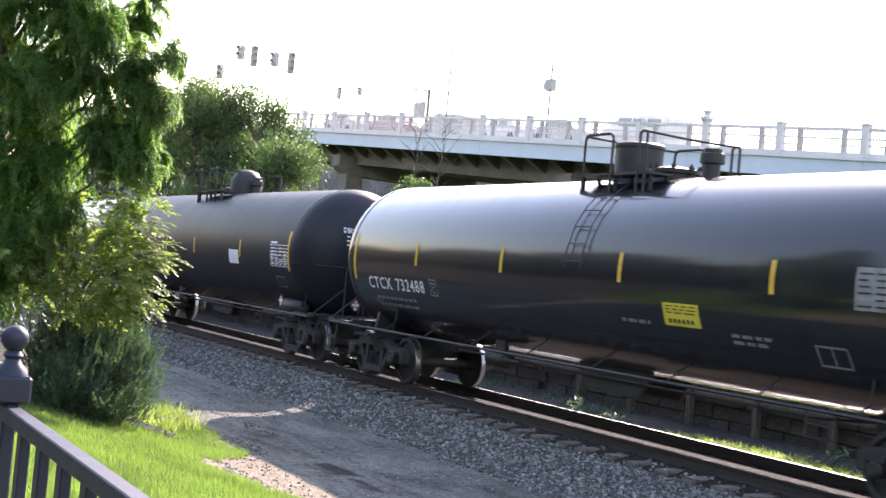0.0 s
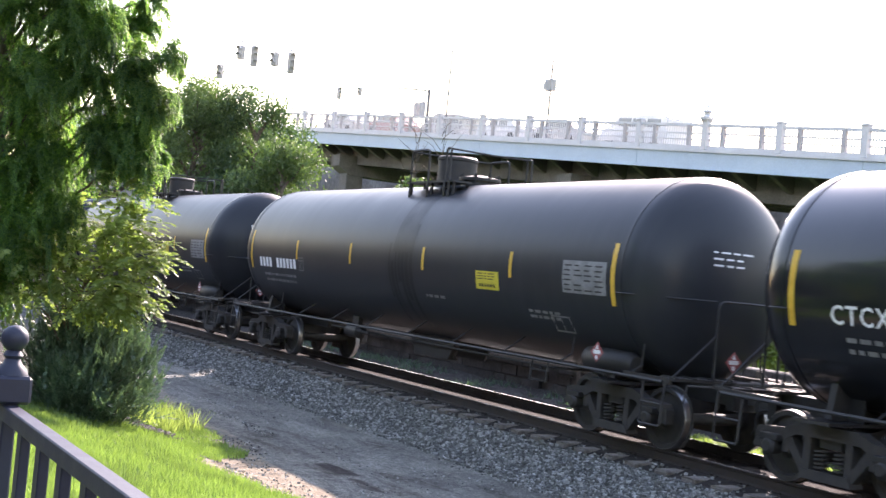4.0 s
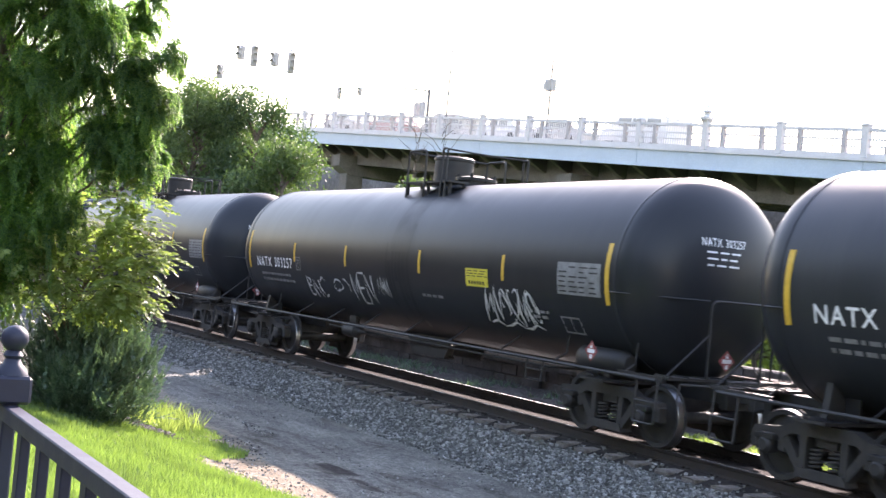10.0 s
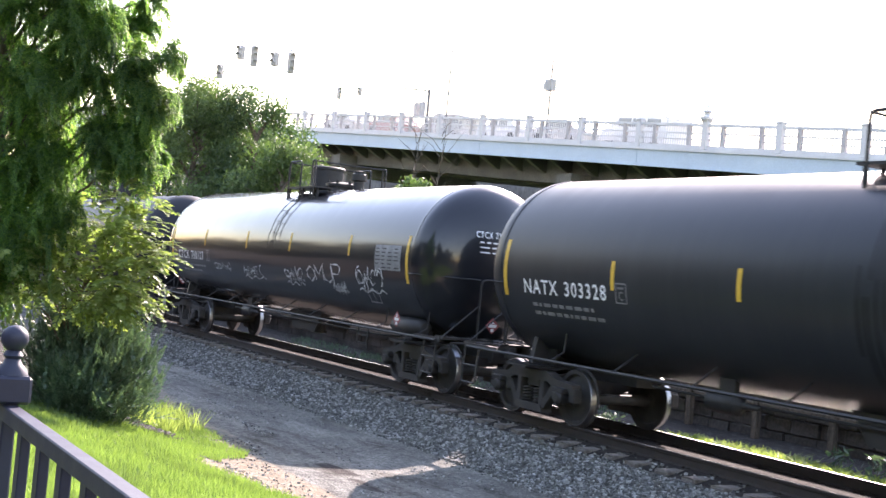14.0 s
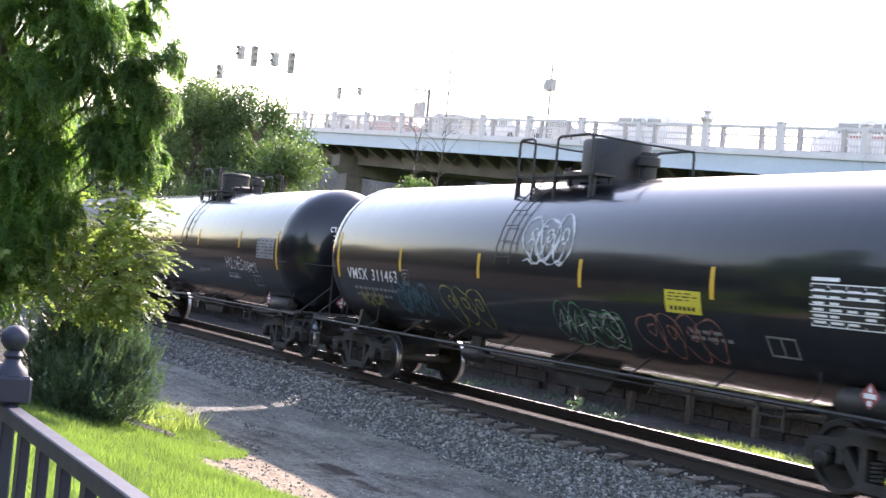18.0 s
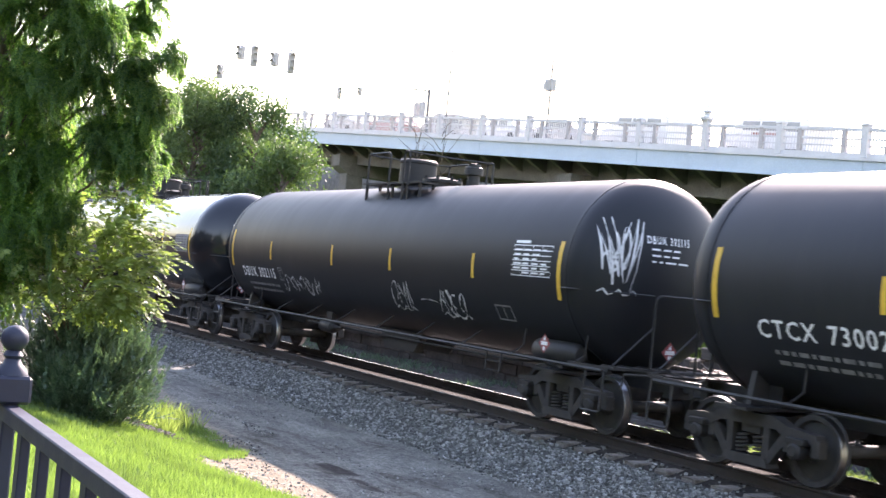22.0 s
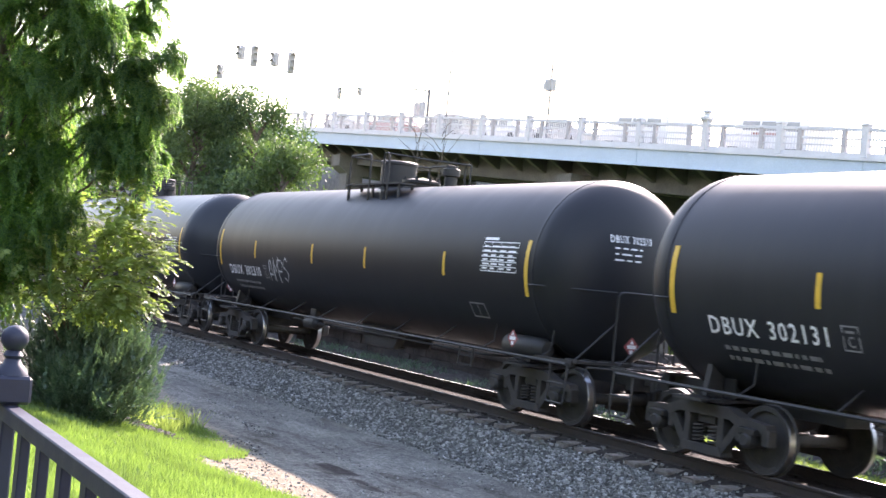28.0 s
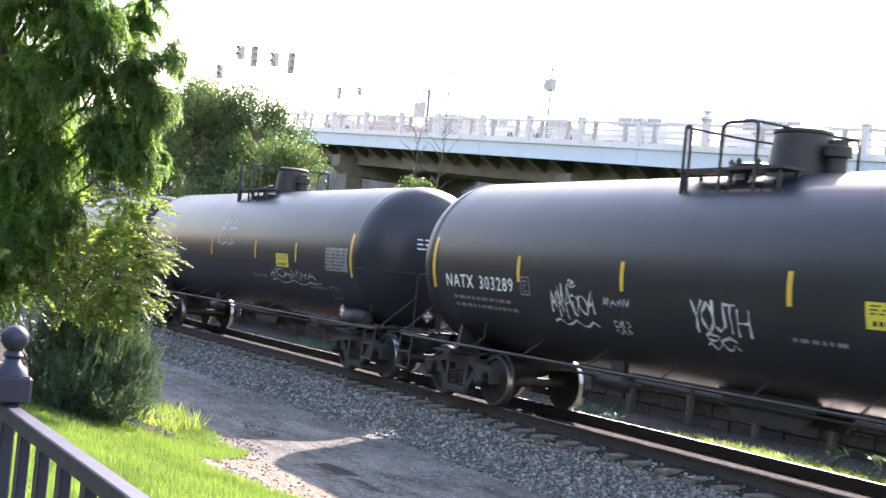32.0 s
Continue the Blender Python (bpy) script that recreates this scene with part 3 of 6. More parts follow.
def scrawl(rnd, u0, v0, width, height, letters):
    """Spray writing: a word that can be read, bubble letters (a negative count), or wild strokes that spell nothing."""
    if isinstance(letters, str):
        return spray_word(rnd, letters, u0, v0, width, height)
    if letters < 0:
        return bubbles(rnd, u0, v0, width, height, -letters)
    out = []
    step = width / letters
    for i in range(letters):
        cx, cy = u0 + (i + 0.5) * step, v0 + height * rnd.uniform(0.4, 0.6)
        if rnd.random() < 0.6:
            # angular letter: a zigzag of long slanted strokes with flicked ends
            m, lean = rnd.choice((3, 4, 5)), rnd.uniform(-0.1, 0.3)
            zig = [(cx + step * (j / (m - 1) - 0.5) * 1.05 + lean * height * ((j % 2) - 0.5), v0 + height * (rnd.uniform(0.75, 1.1) if j % 2 else rnd.uniform(-0.1, 0.3))) for j in range(m)]
            out.append(sum([[(p[0] * (1 - f) + q[0] * f, p[1] * (1 - f) + q[1] * f) for f in (0, 0.33, 0.67)] for p, q in zip(zig, zig[1:])], []) + [zig[-1]])
            if rnd.random() < 0.6:
                out.append([(cx - step * 0.35, v0 + height * 0.45), (cx, v0 + height * 0.52), (cx + step * 0.4, v0 + height * rnd.uniform(0.4, 0.7))])
            continue
        for _ in range(rnd.choice((1, 2, 2))):
            a0, turn = rnd.uniform(0, 6.28), rnd.choice((-1, 1)) * rnd.uniform(2.5, 6.5)
            rx, ry = step * rnd.uniform(0.3, 0.62), height * rnd.uniform(0.28, 0.52)
            sk, n = rnd.uniform(-0.5, 0.5), 12
            out.append([(cx + rx * math.cos(a0 + turn * j / n) + sk * ry * math.sin(a0 + turn * j / n), cy + ry * math.sin(a0 + turn * j / n) * (1 + 0.25 * math.sin(2.1 * j / n + a0))) for j in range(n + 1)])
    if rnd.random() < 0.5:
        out.append([(u0 + width * j / 8, v0 - 0.05 + 0.05 * math.sin(j * 2)) for j in range(9)])
    return out


def wheel_mesh():
    bm = BM()
    prof = [(0.09, -0.09), (0.12, -0.085), (0.16, -0.03), (0.36, -0.005), (0.385, -0.06), (0.45, -0.066), (0.457, -0.055), (0.46, 0.035), (0.487, 0.05), (0.485, 0.07), (0.46, 0.072), (0.39, 0.065), (0.36, 0.025), (0.16, 0.05), (0.12, 0.09), (0.09, 0.09)]
    lathe(bm, prof, 32, "Y")
    me = mesh_of(bm, "wheel", [M["rust_dark"], M["wheel_rim"]], 35)
    for p in me.polygons:
        r = math.hypot(p.center.x, p.center.z)
        if 0.445 < r < 0.475 and abs(p.normal.y) < 0.6:
            p.material_index = 1
    return me


def axle_mesh():
    bm = BM()
    lathe(bm, [(0, -1.14), (0.07, -1.14), (0.08, -1.0), (0.1, -0.85), (0.11, -0.7), (0.085, -0.3), (0.085, 0.3), (0.11, 0.7), (0.1, 0.85), (0.08, 1.0), (0.07, 1.14), (0, 1.14)], 14, "Y")
    for y in (-1.15, 1.15):
        for i in range(3):
            a = 2.094 * i
            rod(bm, (0.05 * math.cos(a), y - 0.012, 0.05 * math.sin(a)), (0.05 * math.cos(a), y + 0.012, 0.05 * math.sin(a)), 0.014, 6)
    return mesh_of(bm, "wheelset", M["rust_dark"], 40)


def side_frame_mesh():
    bm = BM()
    # cast truss: top chord, sloping tension members, columns round the spring nest, pedestals over the journals
    prism(bm, [(-1.2, 0.56), (-1.16, 0.68), (-0.7, 0.72), (-0.45, 0.82), (0.45, 0.82), (0.7, 0.72), (1.16, 0.68), (1.2, 0.56), (1.08, 0.56), (1.04, 0.6), (0.74, 0.6), (0.7, 0.56), (0.5, 0.66), (-0.5, 0.66), (-0.7, 0.56), (-0.74, 0.6), (-1.04, 0.6), (-1.08, 0.56)], -0.09, 0.09)
    for s in (-1, 1):
        prism(bm, [(s * 0.72, 0.58), (s * 0.62, 0.66), (s * 0.3, 0.26), (s * 0.36, 0.16)], -0.075, 0.075)
        box(bm, s * 0.27, s * 0.38, -0.085, 0.085, 0.22, 0.68, 0.01)
        box(bm, s * 1.08, s * 1.22, -0.08, 0.08, 0.4, 0.62, 0.015)
        box(bm, s * 0.62, s * 0.74, -0.08, 0.08, 0.4, 0.62, 0.015)
    prism(bm, [(-0.42, 0.15), (0.42, 0.15), (0.36, 0.27), (-0.36, 0.27)], -0.11, 0.11)
    return mesh_of(bm, "side_frame", M["rust_dark"])


def spring_mesh():
    bm = BM()
    pts = [(0.075 * math.cos(a), 0.075 * math.sin(a), 0.27 + 0.25 * a / 31.4) for a in [31.4 * i / 60 for i in range(61)]]
    tube(bm, pts, 0.018, 5)
    return mesh_of(bm, "spring", M["rust_dark"])


def bearing_mesh():
    bm = BM()
    lathe(bm, [(0, -0.1), (0.07, -0.1), (0.115, -0.06), (0.115, 0.08), (0.09, 0.1)], 16, "Y")
    box(bm, -0.15, 0.15, -0.08, 0.08, 0.07, 0.16, 0.015)
    return mesh_of(bm, "bearing", M["steel_dark"], 40)


def truck_bolster_mesh():
    bm = BM()
    prism(bm, [(-1.02, 0.55), (-1.02, 0.7), (-0.3, 0.82), (0.3, 0.82), (1.02, 0.7), (1.02, 0.55), (0.3, 0.42), (-0.3, 0.42)], -0.17, 0.17, "X")
    for s in (-1, 1):
        box(bm, s * 0.5 - 0.05, s * 0.5 + 0.05, -0.75, 0.75, 0.32, 0.44)
        for y in (-0.75, 0.75):
            box(bm, s * 0.42 - 0.03, s * 0.42 + 0.03, y - 0.05, y + 0.05, 0.25, 0.6, 0.01)
    return mesh_of(bm, "truck_bolster", M["rust_dark"])


def stub_sill_mesh():
    bm = BM()
    box(bm, 5.2, 8.62, -0.24, 0.24, 0.74, 1.06, 0.012)
    box(bm, 8.5, 8.66, -0.34, 0.34, 0.68, 1.1, 0.015)
    prism(bm, [(5.2, 0.9), (5.9, 0.92), (5.9, 1.1), (4.7, 1.08)], -0.2, 0.2)
    return mesh_of(bm, "stub_sill", M["steel_dark"])


def body_bolster_mesh():
    bm = BM()
    # cradle that holds the shell over the truck
    ring = [(TANK_R * math.sin(a), TANK_Z - TANK_R * math.cos(a)) for a in [math.radians(-42 + 6 * i) for i in range(15)]]
    prism(bm, [(-1.12, 0.92), (-0.5, 0.84), (0.5, 0.84), (1.12, 0.92)] + ring[::-1], TRUCK_X - 0.05, TRUCK_X + 0.05, "X")
    for y in (-0.8, 0.8):
        zt = TANK_Z - math.sqrt(TANK_R ** 2 - y * y)
        box(bm, TRUCK_X - 0.28, TRUCK_X + 0.28, y - 0.01, y + 0.01, 0.9, zt + 0.04)
    box(bm, TRUCK_X - 0.3, TRUCK_X + 0.3, -1.42, 1.42, 0.86, 0.9)
    return mesh_of(bm, "body_bolster", M["steel_dark"])


def coupler_mesh():
    bm = BM()
    box(bm, 8.6, 8.86, -0.075, 0.075, 0.78, 0.94, 0.015)
    prism(bm, [(8.84, -0.1), (8.84, 0.13), (8.98, 0.17), (9.07, 0.12), (9.02, 0.04), (8.96, 0.0), (9.06, -0.06), (9.06, -0.14), (8.96, -0.15)], 0.71, 1.0, "Z")
    rod(bm, (8.74, -0.1, 1.0), (8.74, -1.3, 1.02), 0.016, 6)
    rod(bm, (8.74, -1.3, 1.02), (8.74, -1.34, 0.78), 0.016, 6)
    return mesh_of(bm, "coupler", M["rust_dark"])


def air_hose_mesh():
    bm = BM()
    tube(bm, rounded([(8.62, 0.3, 0.8), (8.86, 0.3, 0.76), (8.92, 0.26, 0.5), (9.03, 0.2, 0.42)], 0.12, 4), 0.025, 6)
    return mesh_of(bm, "air_hose", M["rubber"])


def end_platform_mesh():
    bm = BM()
    box(bm, 8.28, 8.6, -1.4, 1.4, 1.06, 1.1)
    for i in range(9):
        y = -1.36 + 0.34 * i
        box(bm, 8.27, 8.61, y - 0.012, y + 0.012, 1.1, 1.12)
    box(bm, 7.5, 8.5, -1.42, -1.34, 1.0, 1.09)
    box(bm, 7.5, 8.5, 1.34, 1.42, 1.0, 1.09)
    return mesh_of(bm, "end_platform", M["steel_dark"])


def end_rail_mesh():
    bm = BM()
    # hoop across the end platform, braced from the platform's outer corners
    tube(bm, rounded([(8.5, -0.62, 1.08), (8.5, -0.62, 2.21), (8.5, 0.62, 2.21), (8.5, 0.62, 1.08)], 0.13), 0.02, 6)
    for s in (-1, 1):
        tube(bm, [(8.5, s * 1.36, 1.1), (8.5, s * 0.62, 1.72)], 0.015, 5)
    return mesh_of(bm, "end_handrail", M["steel_dark"])


def grab_mesh():
    bm = BM()
    # handrail bent round the head, from the shell to the end hoop
    tube(bm, rounded([(7.3, -1.53, 2.2), (7.5, -1.58, 2.2), (7.75, -1.4, 2.2), (8.48, -0.64, 2.2)], 0.08), 0.016, 6)
    return mesh_of(bm, "corner_handrail", M["steel_dark"])


def sill_step_mesh():
    bm = BM()
    tube(bm, rounded([(8.0, -1.44, 1.04), (8.0, -1.48, 0.42), (8.45, -1.48, 0.42), (8.45, -1.44, 1.04)], 0.05), 0.018, 6)
    tube(bm, [(8.0, -1.47, 0.72), (8.45, -1.47, 0.72)], 0.016, 6)
    return mesh_of(bm, "sill_step", M["steel_dark"])


def side_rail_mesh():
    bm = BM()
    tube(bm, [(-8.4, -1.44, 1.03), (8.4, -1.44, 1.03)], 0.028, 6)
    for x in (-7.6, -5.9, -4.3, -2.6, -0.9, 0.9, 2.6, 4.3, 5.9, 7.6):
        p = on_shell(x, 1.62, 0)
        tube(bm, [(x, -1.44, 1.03), (x, -1.18, 1.18), (p.x, -1.15, 1.5)] if abs(x) > 5 else [(x, -1.44, 1.03), (x, -1.0, 1.32)], 0.016, 5)
    return mesh_of(bm, "side_rail", M["steel_dark"])


def reservoir_mesh():
    bm = BM()
    lathe(bm, [(0, -0.62), (0.12, -0.6), (0.19, -0.5), (0.19, 0.5), (0.12, 0.6), (0, 0.62)], 18, "X", (6.75, -1.06, 1.16))
    return mesh_of(bm, "air_reservoir", M["steel_dark"], 40)


def brake_pipe_mesh():
    bm = BM()
    tube(bm, rounded([(-8.5, 0.35, 0.86), (-5.0, 0.4, 0.86), (-4.6, -0.5, 0.84), (4.6, -0.5, 0.84), (5.0, 0.4, 0.86), (8.5, 0.35, 0.86)], 0.3), 0.024, 6)
    return mesh_of(bm, "brake_pipe", M["steel_dark"])


def brake_cylinder_mesh():
    bm = BM()
    lathe(bm, [(0, -0.35), (0.15, -0.33), (0.15, 0.2), (0.05, 0.3), (0.03, 0.6), (0, 0.6)], 16, "X", (-2.6, -0.75, 0.84))
    box(bm, -2.75, -2.45, -0.8, -0.7, 0.9, 1.2)
    return mesh_of(bm, "brake_cylinder", M["steel_dark"], 40)


def outlet_mesh():
    bm = BM()
    lathe(bm, [(0.32, 1.02), (0.32, 0.88), (0.16, 0.82), (0.13, 0.6), (0.17, 0.6), (0.17, 0.55), (0, 0.55)], 18, "Z", (0.2, 0, 0))
    for y in (-0.42, 0.42):
        prism(bm, [(-0.75, 1.02), (-0.45, 0.6), (0.85, 0.6), (1.15, 1.02)], y - 0.02, y + 0.02)
    return mesh_of(bm, "bottom_outlet", M["steel_dark"])


def step_grid_mesh():
    bm = BM()
    for x in (5.15, 5.6):
        tube(bm, [(x, -1.4, 1.03), (x, -1.42, 0.68)], 0.018, 5)
    for z in (0.86, 0.7):
        tube(bm, [(5.15, -1.41, z), (5.6, -1.41, z)], 0.018, 5)
    return mesh_of(bm, "side_step", M["steel_dark"])


TOP_Z = TANK_Z + TANK_R


def ladder_mesh():
    bm = BM()
    for x in (-0.32, 0.1):
        tube(bm, [on_shell(x, z, 0.06) for z in (2.5, 2.8, 3.2, 3.5, 3.75, 3.9)] + [Vector((x, -0.66, TOP_Z + 0.1))], 0.01, 6)
    return mesh_of(bm, "ladder_stile", M["steel_dark"])


def rung_mesh():
    bm = BM()
    tube(bm, [(-0.32, 0, 0), (0.1, 0, 0)], 0.009, 5)
    return mesh_of(bm, "rung", M["steel_dark"])


def platform_mesh(x0, x1, half):
    bm = BM()
    z = TOP_Z + 0.0
    box(bm, x0, x1, -half, -half + 0.42, z - 0.04, z)
    for x in (x0 + 0.1, (x0 + x1) / 2, x1 - 0.1):
        q = TANK_Z + math.sqrt(TANK_R ** 2 - (half - 0.07) ** 2)
        box(bm, x - 0.03, x + 0.03, -half + 0.05, -half + 0.09, q - 0.02, z - 0.04)
        q = TANK_Z + math.sqrt(TANK_R ** 2 - (half - 0.4) ** 2)
        box(bm, x - 0.03, x + 0.03, -half + 0.36, -half + 0.4, q - 0.02, z - 0.039)
    return mesh_of(bm, "top_platform", M["steel_dark"])


# by top: half width of the railed deck, the pairs of posts along it, the deck's ends, the housing's centre, the manway's centre
DECK = {"hoop": (0.94, ((-0.42, 0.3), (0.96, 1.13)), (-0.58, 1.3), -0.2, 0.72),
        "cage": (0.98, ((-1.3, -1.18), (-0.53, 0.15)), (-1.42, 0.65), 0.02, -0.8),
        "dome": (0.98, ((-1.3, -1.18), (-0.53, 0.15)), (-1.42, 0.65), 0.0, -0.8),
        "wide": (1.0, ((-0.9, 0.1), (0.72, 0.95)), (-1.12, 1.45), -0.5, 0.6),
        "walk": (1.05, ((-1.36, -0.89), (-0.24, 0.74)), (-1.5, 0.85), 0.0, -0.75)}


def railing_tubes(kind):
    """The pipes of the top railing: a point path and a radius each. Bent hoops on both sides, joined across the deck."""
    half, pairs, ends, _, _ = DECK[kind]
    z1, r, out = TOP_Z + 0.62, 0.024, []
    for s in (-1, 1):
        y = s * half
        foot = TANK_Z + math.sqrt(TANK_R ** 2 - y * y) - 0.02
        for a, b in pairs:
            out.append((rounded([(a, y, foot), (a, y, z1), (b, y, z1), (b, y, foot)], min(0.11, (b - a) * 0.4)), r))
    for x in (pairs[0][0], pairs[1][1]):
        out.append(([(x, -half, z1 - 0.015), (x, 0, z1 - 0.03), (x, half, z1 - 0.015)], r * 0.8))
    return out


def housing_mesh(kind):
    bm = BM()
    z, cx = TOP_Z - 0.08, DECK[kind][3]
    if kind in ("hoop", "wide"):
        lathe(bm, [(0, z), (0.42, z), (0.42, z + 0.06), (0.4, z + 0.07), (0.4, z + 0.58), (0.42, z + 0.6), (0.42, z + 0.65), (0.38, z + 0.68), (0, z + 0.69)], 24, "Z", (cx, 0, 0))
    elif kind == "cage":
        lathe(bm, [(0, z), (0.46, z), (0.46, z + 0.1), (0.39, z + 0.62), (0.41, z + 0.64), (0.41, z + 0.68), (0.36, z + 0.71), (0, z + 0.72)], 24, "Z", (cx, 0, 0))
    elif kind == "walk":
        lathe(bm, [(0, z), (0.6, z), (0.6, z + 0.68), (0.56, z + 0.73), (0, z + 0.74)], 10, "Z", (cx, 0, 0))
    else:
        lathe(bm, [(0, z), (0.46, z), (0.46, z + 0.45), (0.4, z + 0.58), (0.3, z + 0.7), (0.12, z + 0.77), (0, z + 0.78)], 24, "Z", (cx, 0, 0))
    return mesh_of(bm, "valve_housing", M["steel_dark"], 40)


def manway_mesh():
    bm = BM()
    z = TOP_Z - 0.06
    lathe(bm, [(0, z), (0.38, z), (0.36, z + 0.14), (0.42, z + 0.14), (0.42, z + 0.2), (0.12, z + 0.26), (0, z + 0.26)], 20, "Z")
    return mesh_of(bm, "manway", M["steel_dark"], 40)


def eye_bolt_mesh():
    bm = BM()
    rod(bm, (0, 0, TOP_Z + 0.04), (0, 0, TOP_Z + 0.22), 0.024, 6)
    rod(bm, (0, 0, TOP_Z + 0.15), (0, 0, TOP_Z + 0.19), 0.042, 6)
    return mesh_of(bm, "eye_bolt", M["steel_dark"])


def valve_mesh():
    bm = BM()
    z = TOP_Z - 0.05
    lathe(bm, [(0, z), (0.13, z), (0.13, z + 0.26), (0.19, z + 0.28), (0.19, z + 0.42), (0.14, z + 0.44), (0.14, z + 0.5), (0, z + 0.52)], 14, "Z")
    return mesh_of(bm, "relief_valve", M["steel_dark"], 40)


def placard_mesh(put, s=0.155):
    vs = [put(*p) for p in ((0, -s), (s, 0), (0, s), (-s, 0))]
    return raw_mesh("hazard_placard", vs, [(0, 1, 2, 3)], M["placard_red"])


def placard_bars(put, s=0.155):
    r = s * 0.95
    vs = [put(*p) for p in ((-r * 0.6, -r * 0.2), (r * 0.6, -r * 0.2), (r * 0.6, r * 0.2), (-r * 0.6, r * 0.2), (-r * 0.25, r * 0.3), (r * 0.25, r * 0.3), (0, r * 0.8), (-r * 0.2, -r * 0.75), (r * 0.2, -r * 0.75), (r * 0.2, -r * 0.35), (-r * 0.2, -r * 0.35))]
    return raw_mesh("placard_print", vs, [(0, 1, 2, 3), (4, 5, 6), (7, 8, 9, 10)], M["placard_white"])


SHARED = dict(wheel=wheel_mesh(), axle=axle_mesh(), side_frame=side_frame_mesh(), spring=spring_mesh(), bearing=bearing_mesh(), bolster=truck_bolster_mesh(),
              stub=stub_sill_mesh(), cradle=body_bolster_mesh(), coupler=coupler_mesh(), hose=air_hose_mesh(), plat=end_platform_mesh(), rail=end_rail_mesh(),
              grab=grab_mesh(), step=sill_step_mesh(), side=side_rail_mesh(), res=reservoir_mesh(), pipe=brake_pipe_mesh(), cyl=brake_cylinder_mesh(), outlet=outlet_mesh(),
              grid=step_grid_mesh(), ladder=ladder_mesh(), rung=rung_mesh(), manway=manway_mesh(), valve=valve_mesh(), bolt=eye_bolt_mesh())
for top, (half, _, ends, _, _) in DECK.items():
    SHARED[top] = platform_mesh(*ends, half)
TURN = pose(0, 0, 0, 0, 0, 180)


def reflector_mesh(z0, z1, w=0.09):
    bm = BM()
    shell_strip(bm, -w / 2, w / 2, z0, z1, 0.007, 5)
    return mesh_of(bm, "reflector", M["yellow"])


REFLECT_LONG = reflector_mesh(2.0, 2.92, 0.1)
REFLECT_SHORT = {z: reflector_mesh(z - 0.215, z + 0.215, 0.085) for z in (2.38, 2.44, 2.5, 2.57, 2.67)}


def wagon_base(kind, top):
    """One tank wagon with all its parts but the lettering; its origin is on the rail tops at mid length."""
    car = new("tank_wagon")
    S = SHARED
    tank = part("tank", tank_mesh(M[kind]), None, car)
    band = head_seam_mesh(M[kind])
    for x in (-7.4, 7.4):
        part("head_band", band, None, tank, at=pose(x, 0, 0))
    for end in (pose(0, 0, 0), TURN):
        part("stub_sill", S["stub"], None, car, at=end)
        part("body_bolster", S["cradle"], None, car, at=end)
        part("coupler", S["coupler"], None, car, at=end)
        part("air_hose", S["hose"], None, car, "black rubber hose", at=end)
        p = part("end_platform", S["plat"], None, car, at=end)
        part("end_handrail", S["rail"], None, p)
        for my in (1, -1):
            part("corner_handrail", S["grab"], None, p, at=Matrix.Diagonal((1, my, 1, 1)))
            part("sill_step", S["step"], None, p, at=Matrix.Diagonal((1, my, 1, 1)))
    for tx in (-TRUCK_X, TRUCK_X):
        part("truck_bolster", S["bolster"], None, car, at=pose(tx, 0, 0))
        for y in (-1.0, 1.0):
            fr = part("side_frame", S["side_frame"], None, car, "rust-brown cast side frame", at=pose(tx, y, 0))
            for sx in (-0.15, 0.15):
                part("spring", S["spring"], None, fr, at=pose(sx, 0, 0))
            for sx in (-AXLE, AXLE):
                part("bearing", S["bearing"], None, fr, at=pose(sx, -0.1 if y < 0 else 0.1, 0.457, 0, 0, 0 if y < 0 else 180))
        for sx in (-AXLE, AXLE):
            ax = part("wheelset", S["axle"], None, car, "bare steel axle with two spoked-plate wheels", at=pose(tx + sx, 0, 0.457))
            part("wheel", S["wheel"], None, ax, "steel wheel with a polished tread", at=pose(0, -0.755, 0))
            part("wheel", S["wheel"], None, ax, "steel wheel with a polished tread", at=pose(0, 0.755, 0, 0, 0, 180))
    for name, key in (("side_rail", "side"), ("air_reservoir", "res"), ("brake_pipe", "pipe"), ("brake_cylinder", "cyl"), ("bottom_outlet", "outlet"), ("side_step", "grid")):
        part(name, S[key], None, car)
    part("side_rail", S["side"], None, car, at=TURN)
    if top != "hoop" or kind == "gloss":
        part("relief_valve", S["valve"], None, car, at=pose({"hoop": 1.5, "wide": 1.75, "walk": 0.8}.get(top, 0.62), 0.05, 0))
    man = part("manway", S["manway"], None, car, "round bolted manway cover", at=pose(DECK[top][4], 0, 0))
    for i in range(8):
        part("eye_bolt", S["bolt"], None, man, at=pose(0.38 * math.cos(0.785 * i), 0.38 * math.sin(0.785 * i), 0))
    gap = (DECK[top][1][0][1] + DECK[top][1][1][0]) / 2
    if kind == "satin" and top == "hoop":
        rnd = random.Random(3)
        part("spill_stain", shell_strip(BM(), -0.52, 0.2, 2.6, 3.97, 0.003, 20), M["stain"], tank, "dark spill run down from the valves", 40, pose(gap + 0.16, 0, 0))
        x = -0.68
        while x < 0.3:
            w = rnd.uniform(0.05, 0.16)
            part("spill_stain", shell_strip(BM(), x, x + w, rnd.uniform(1.15, 2.2), 2.6 if -0.5 < x < 0.1 else rnd.uniform(2.4, 3.4), 0.0035 if x < 0.1 else 0.004, 14), M["stain"], tank, "dark spill run down from the valves", 40, pose(gap + 0.16, 0, 0))
            x += w + rnd.uniform(0, 0.05)
    elif kind == "gloss":
        lad = part("ladder_stile", S["ladder"], None, car, at=pose(gap - 0.08, 0, 0))
        for i in range(5):
            part("rung", S["rung"], None, lad, at=Matrix.Translation(on_shell(0, 2.62 + 0.27 * i, 0.06)))
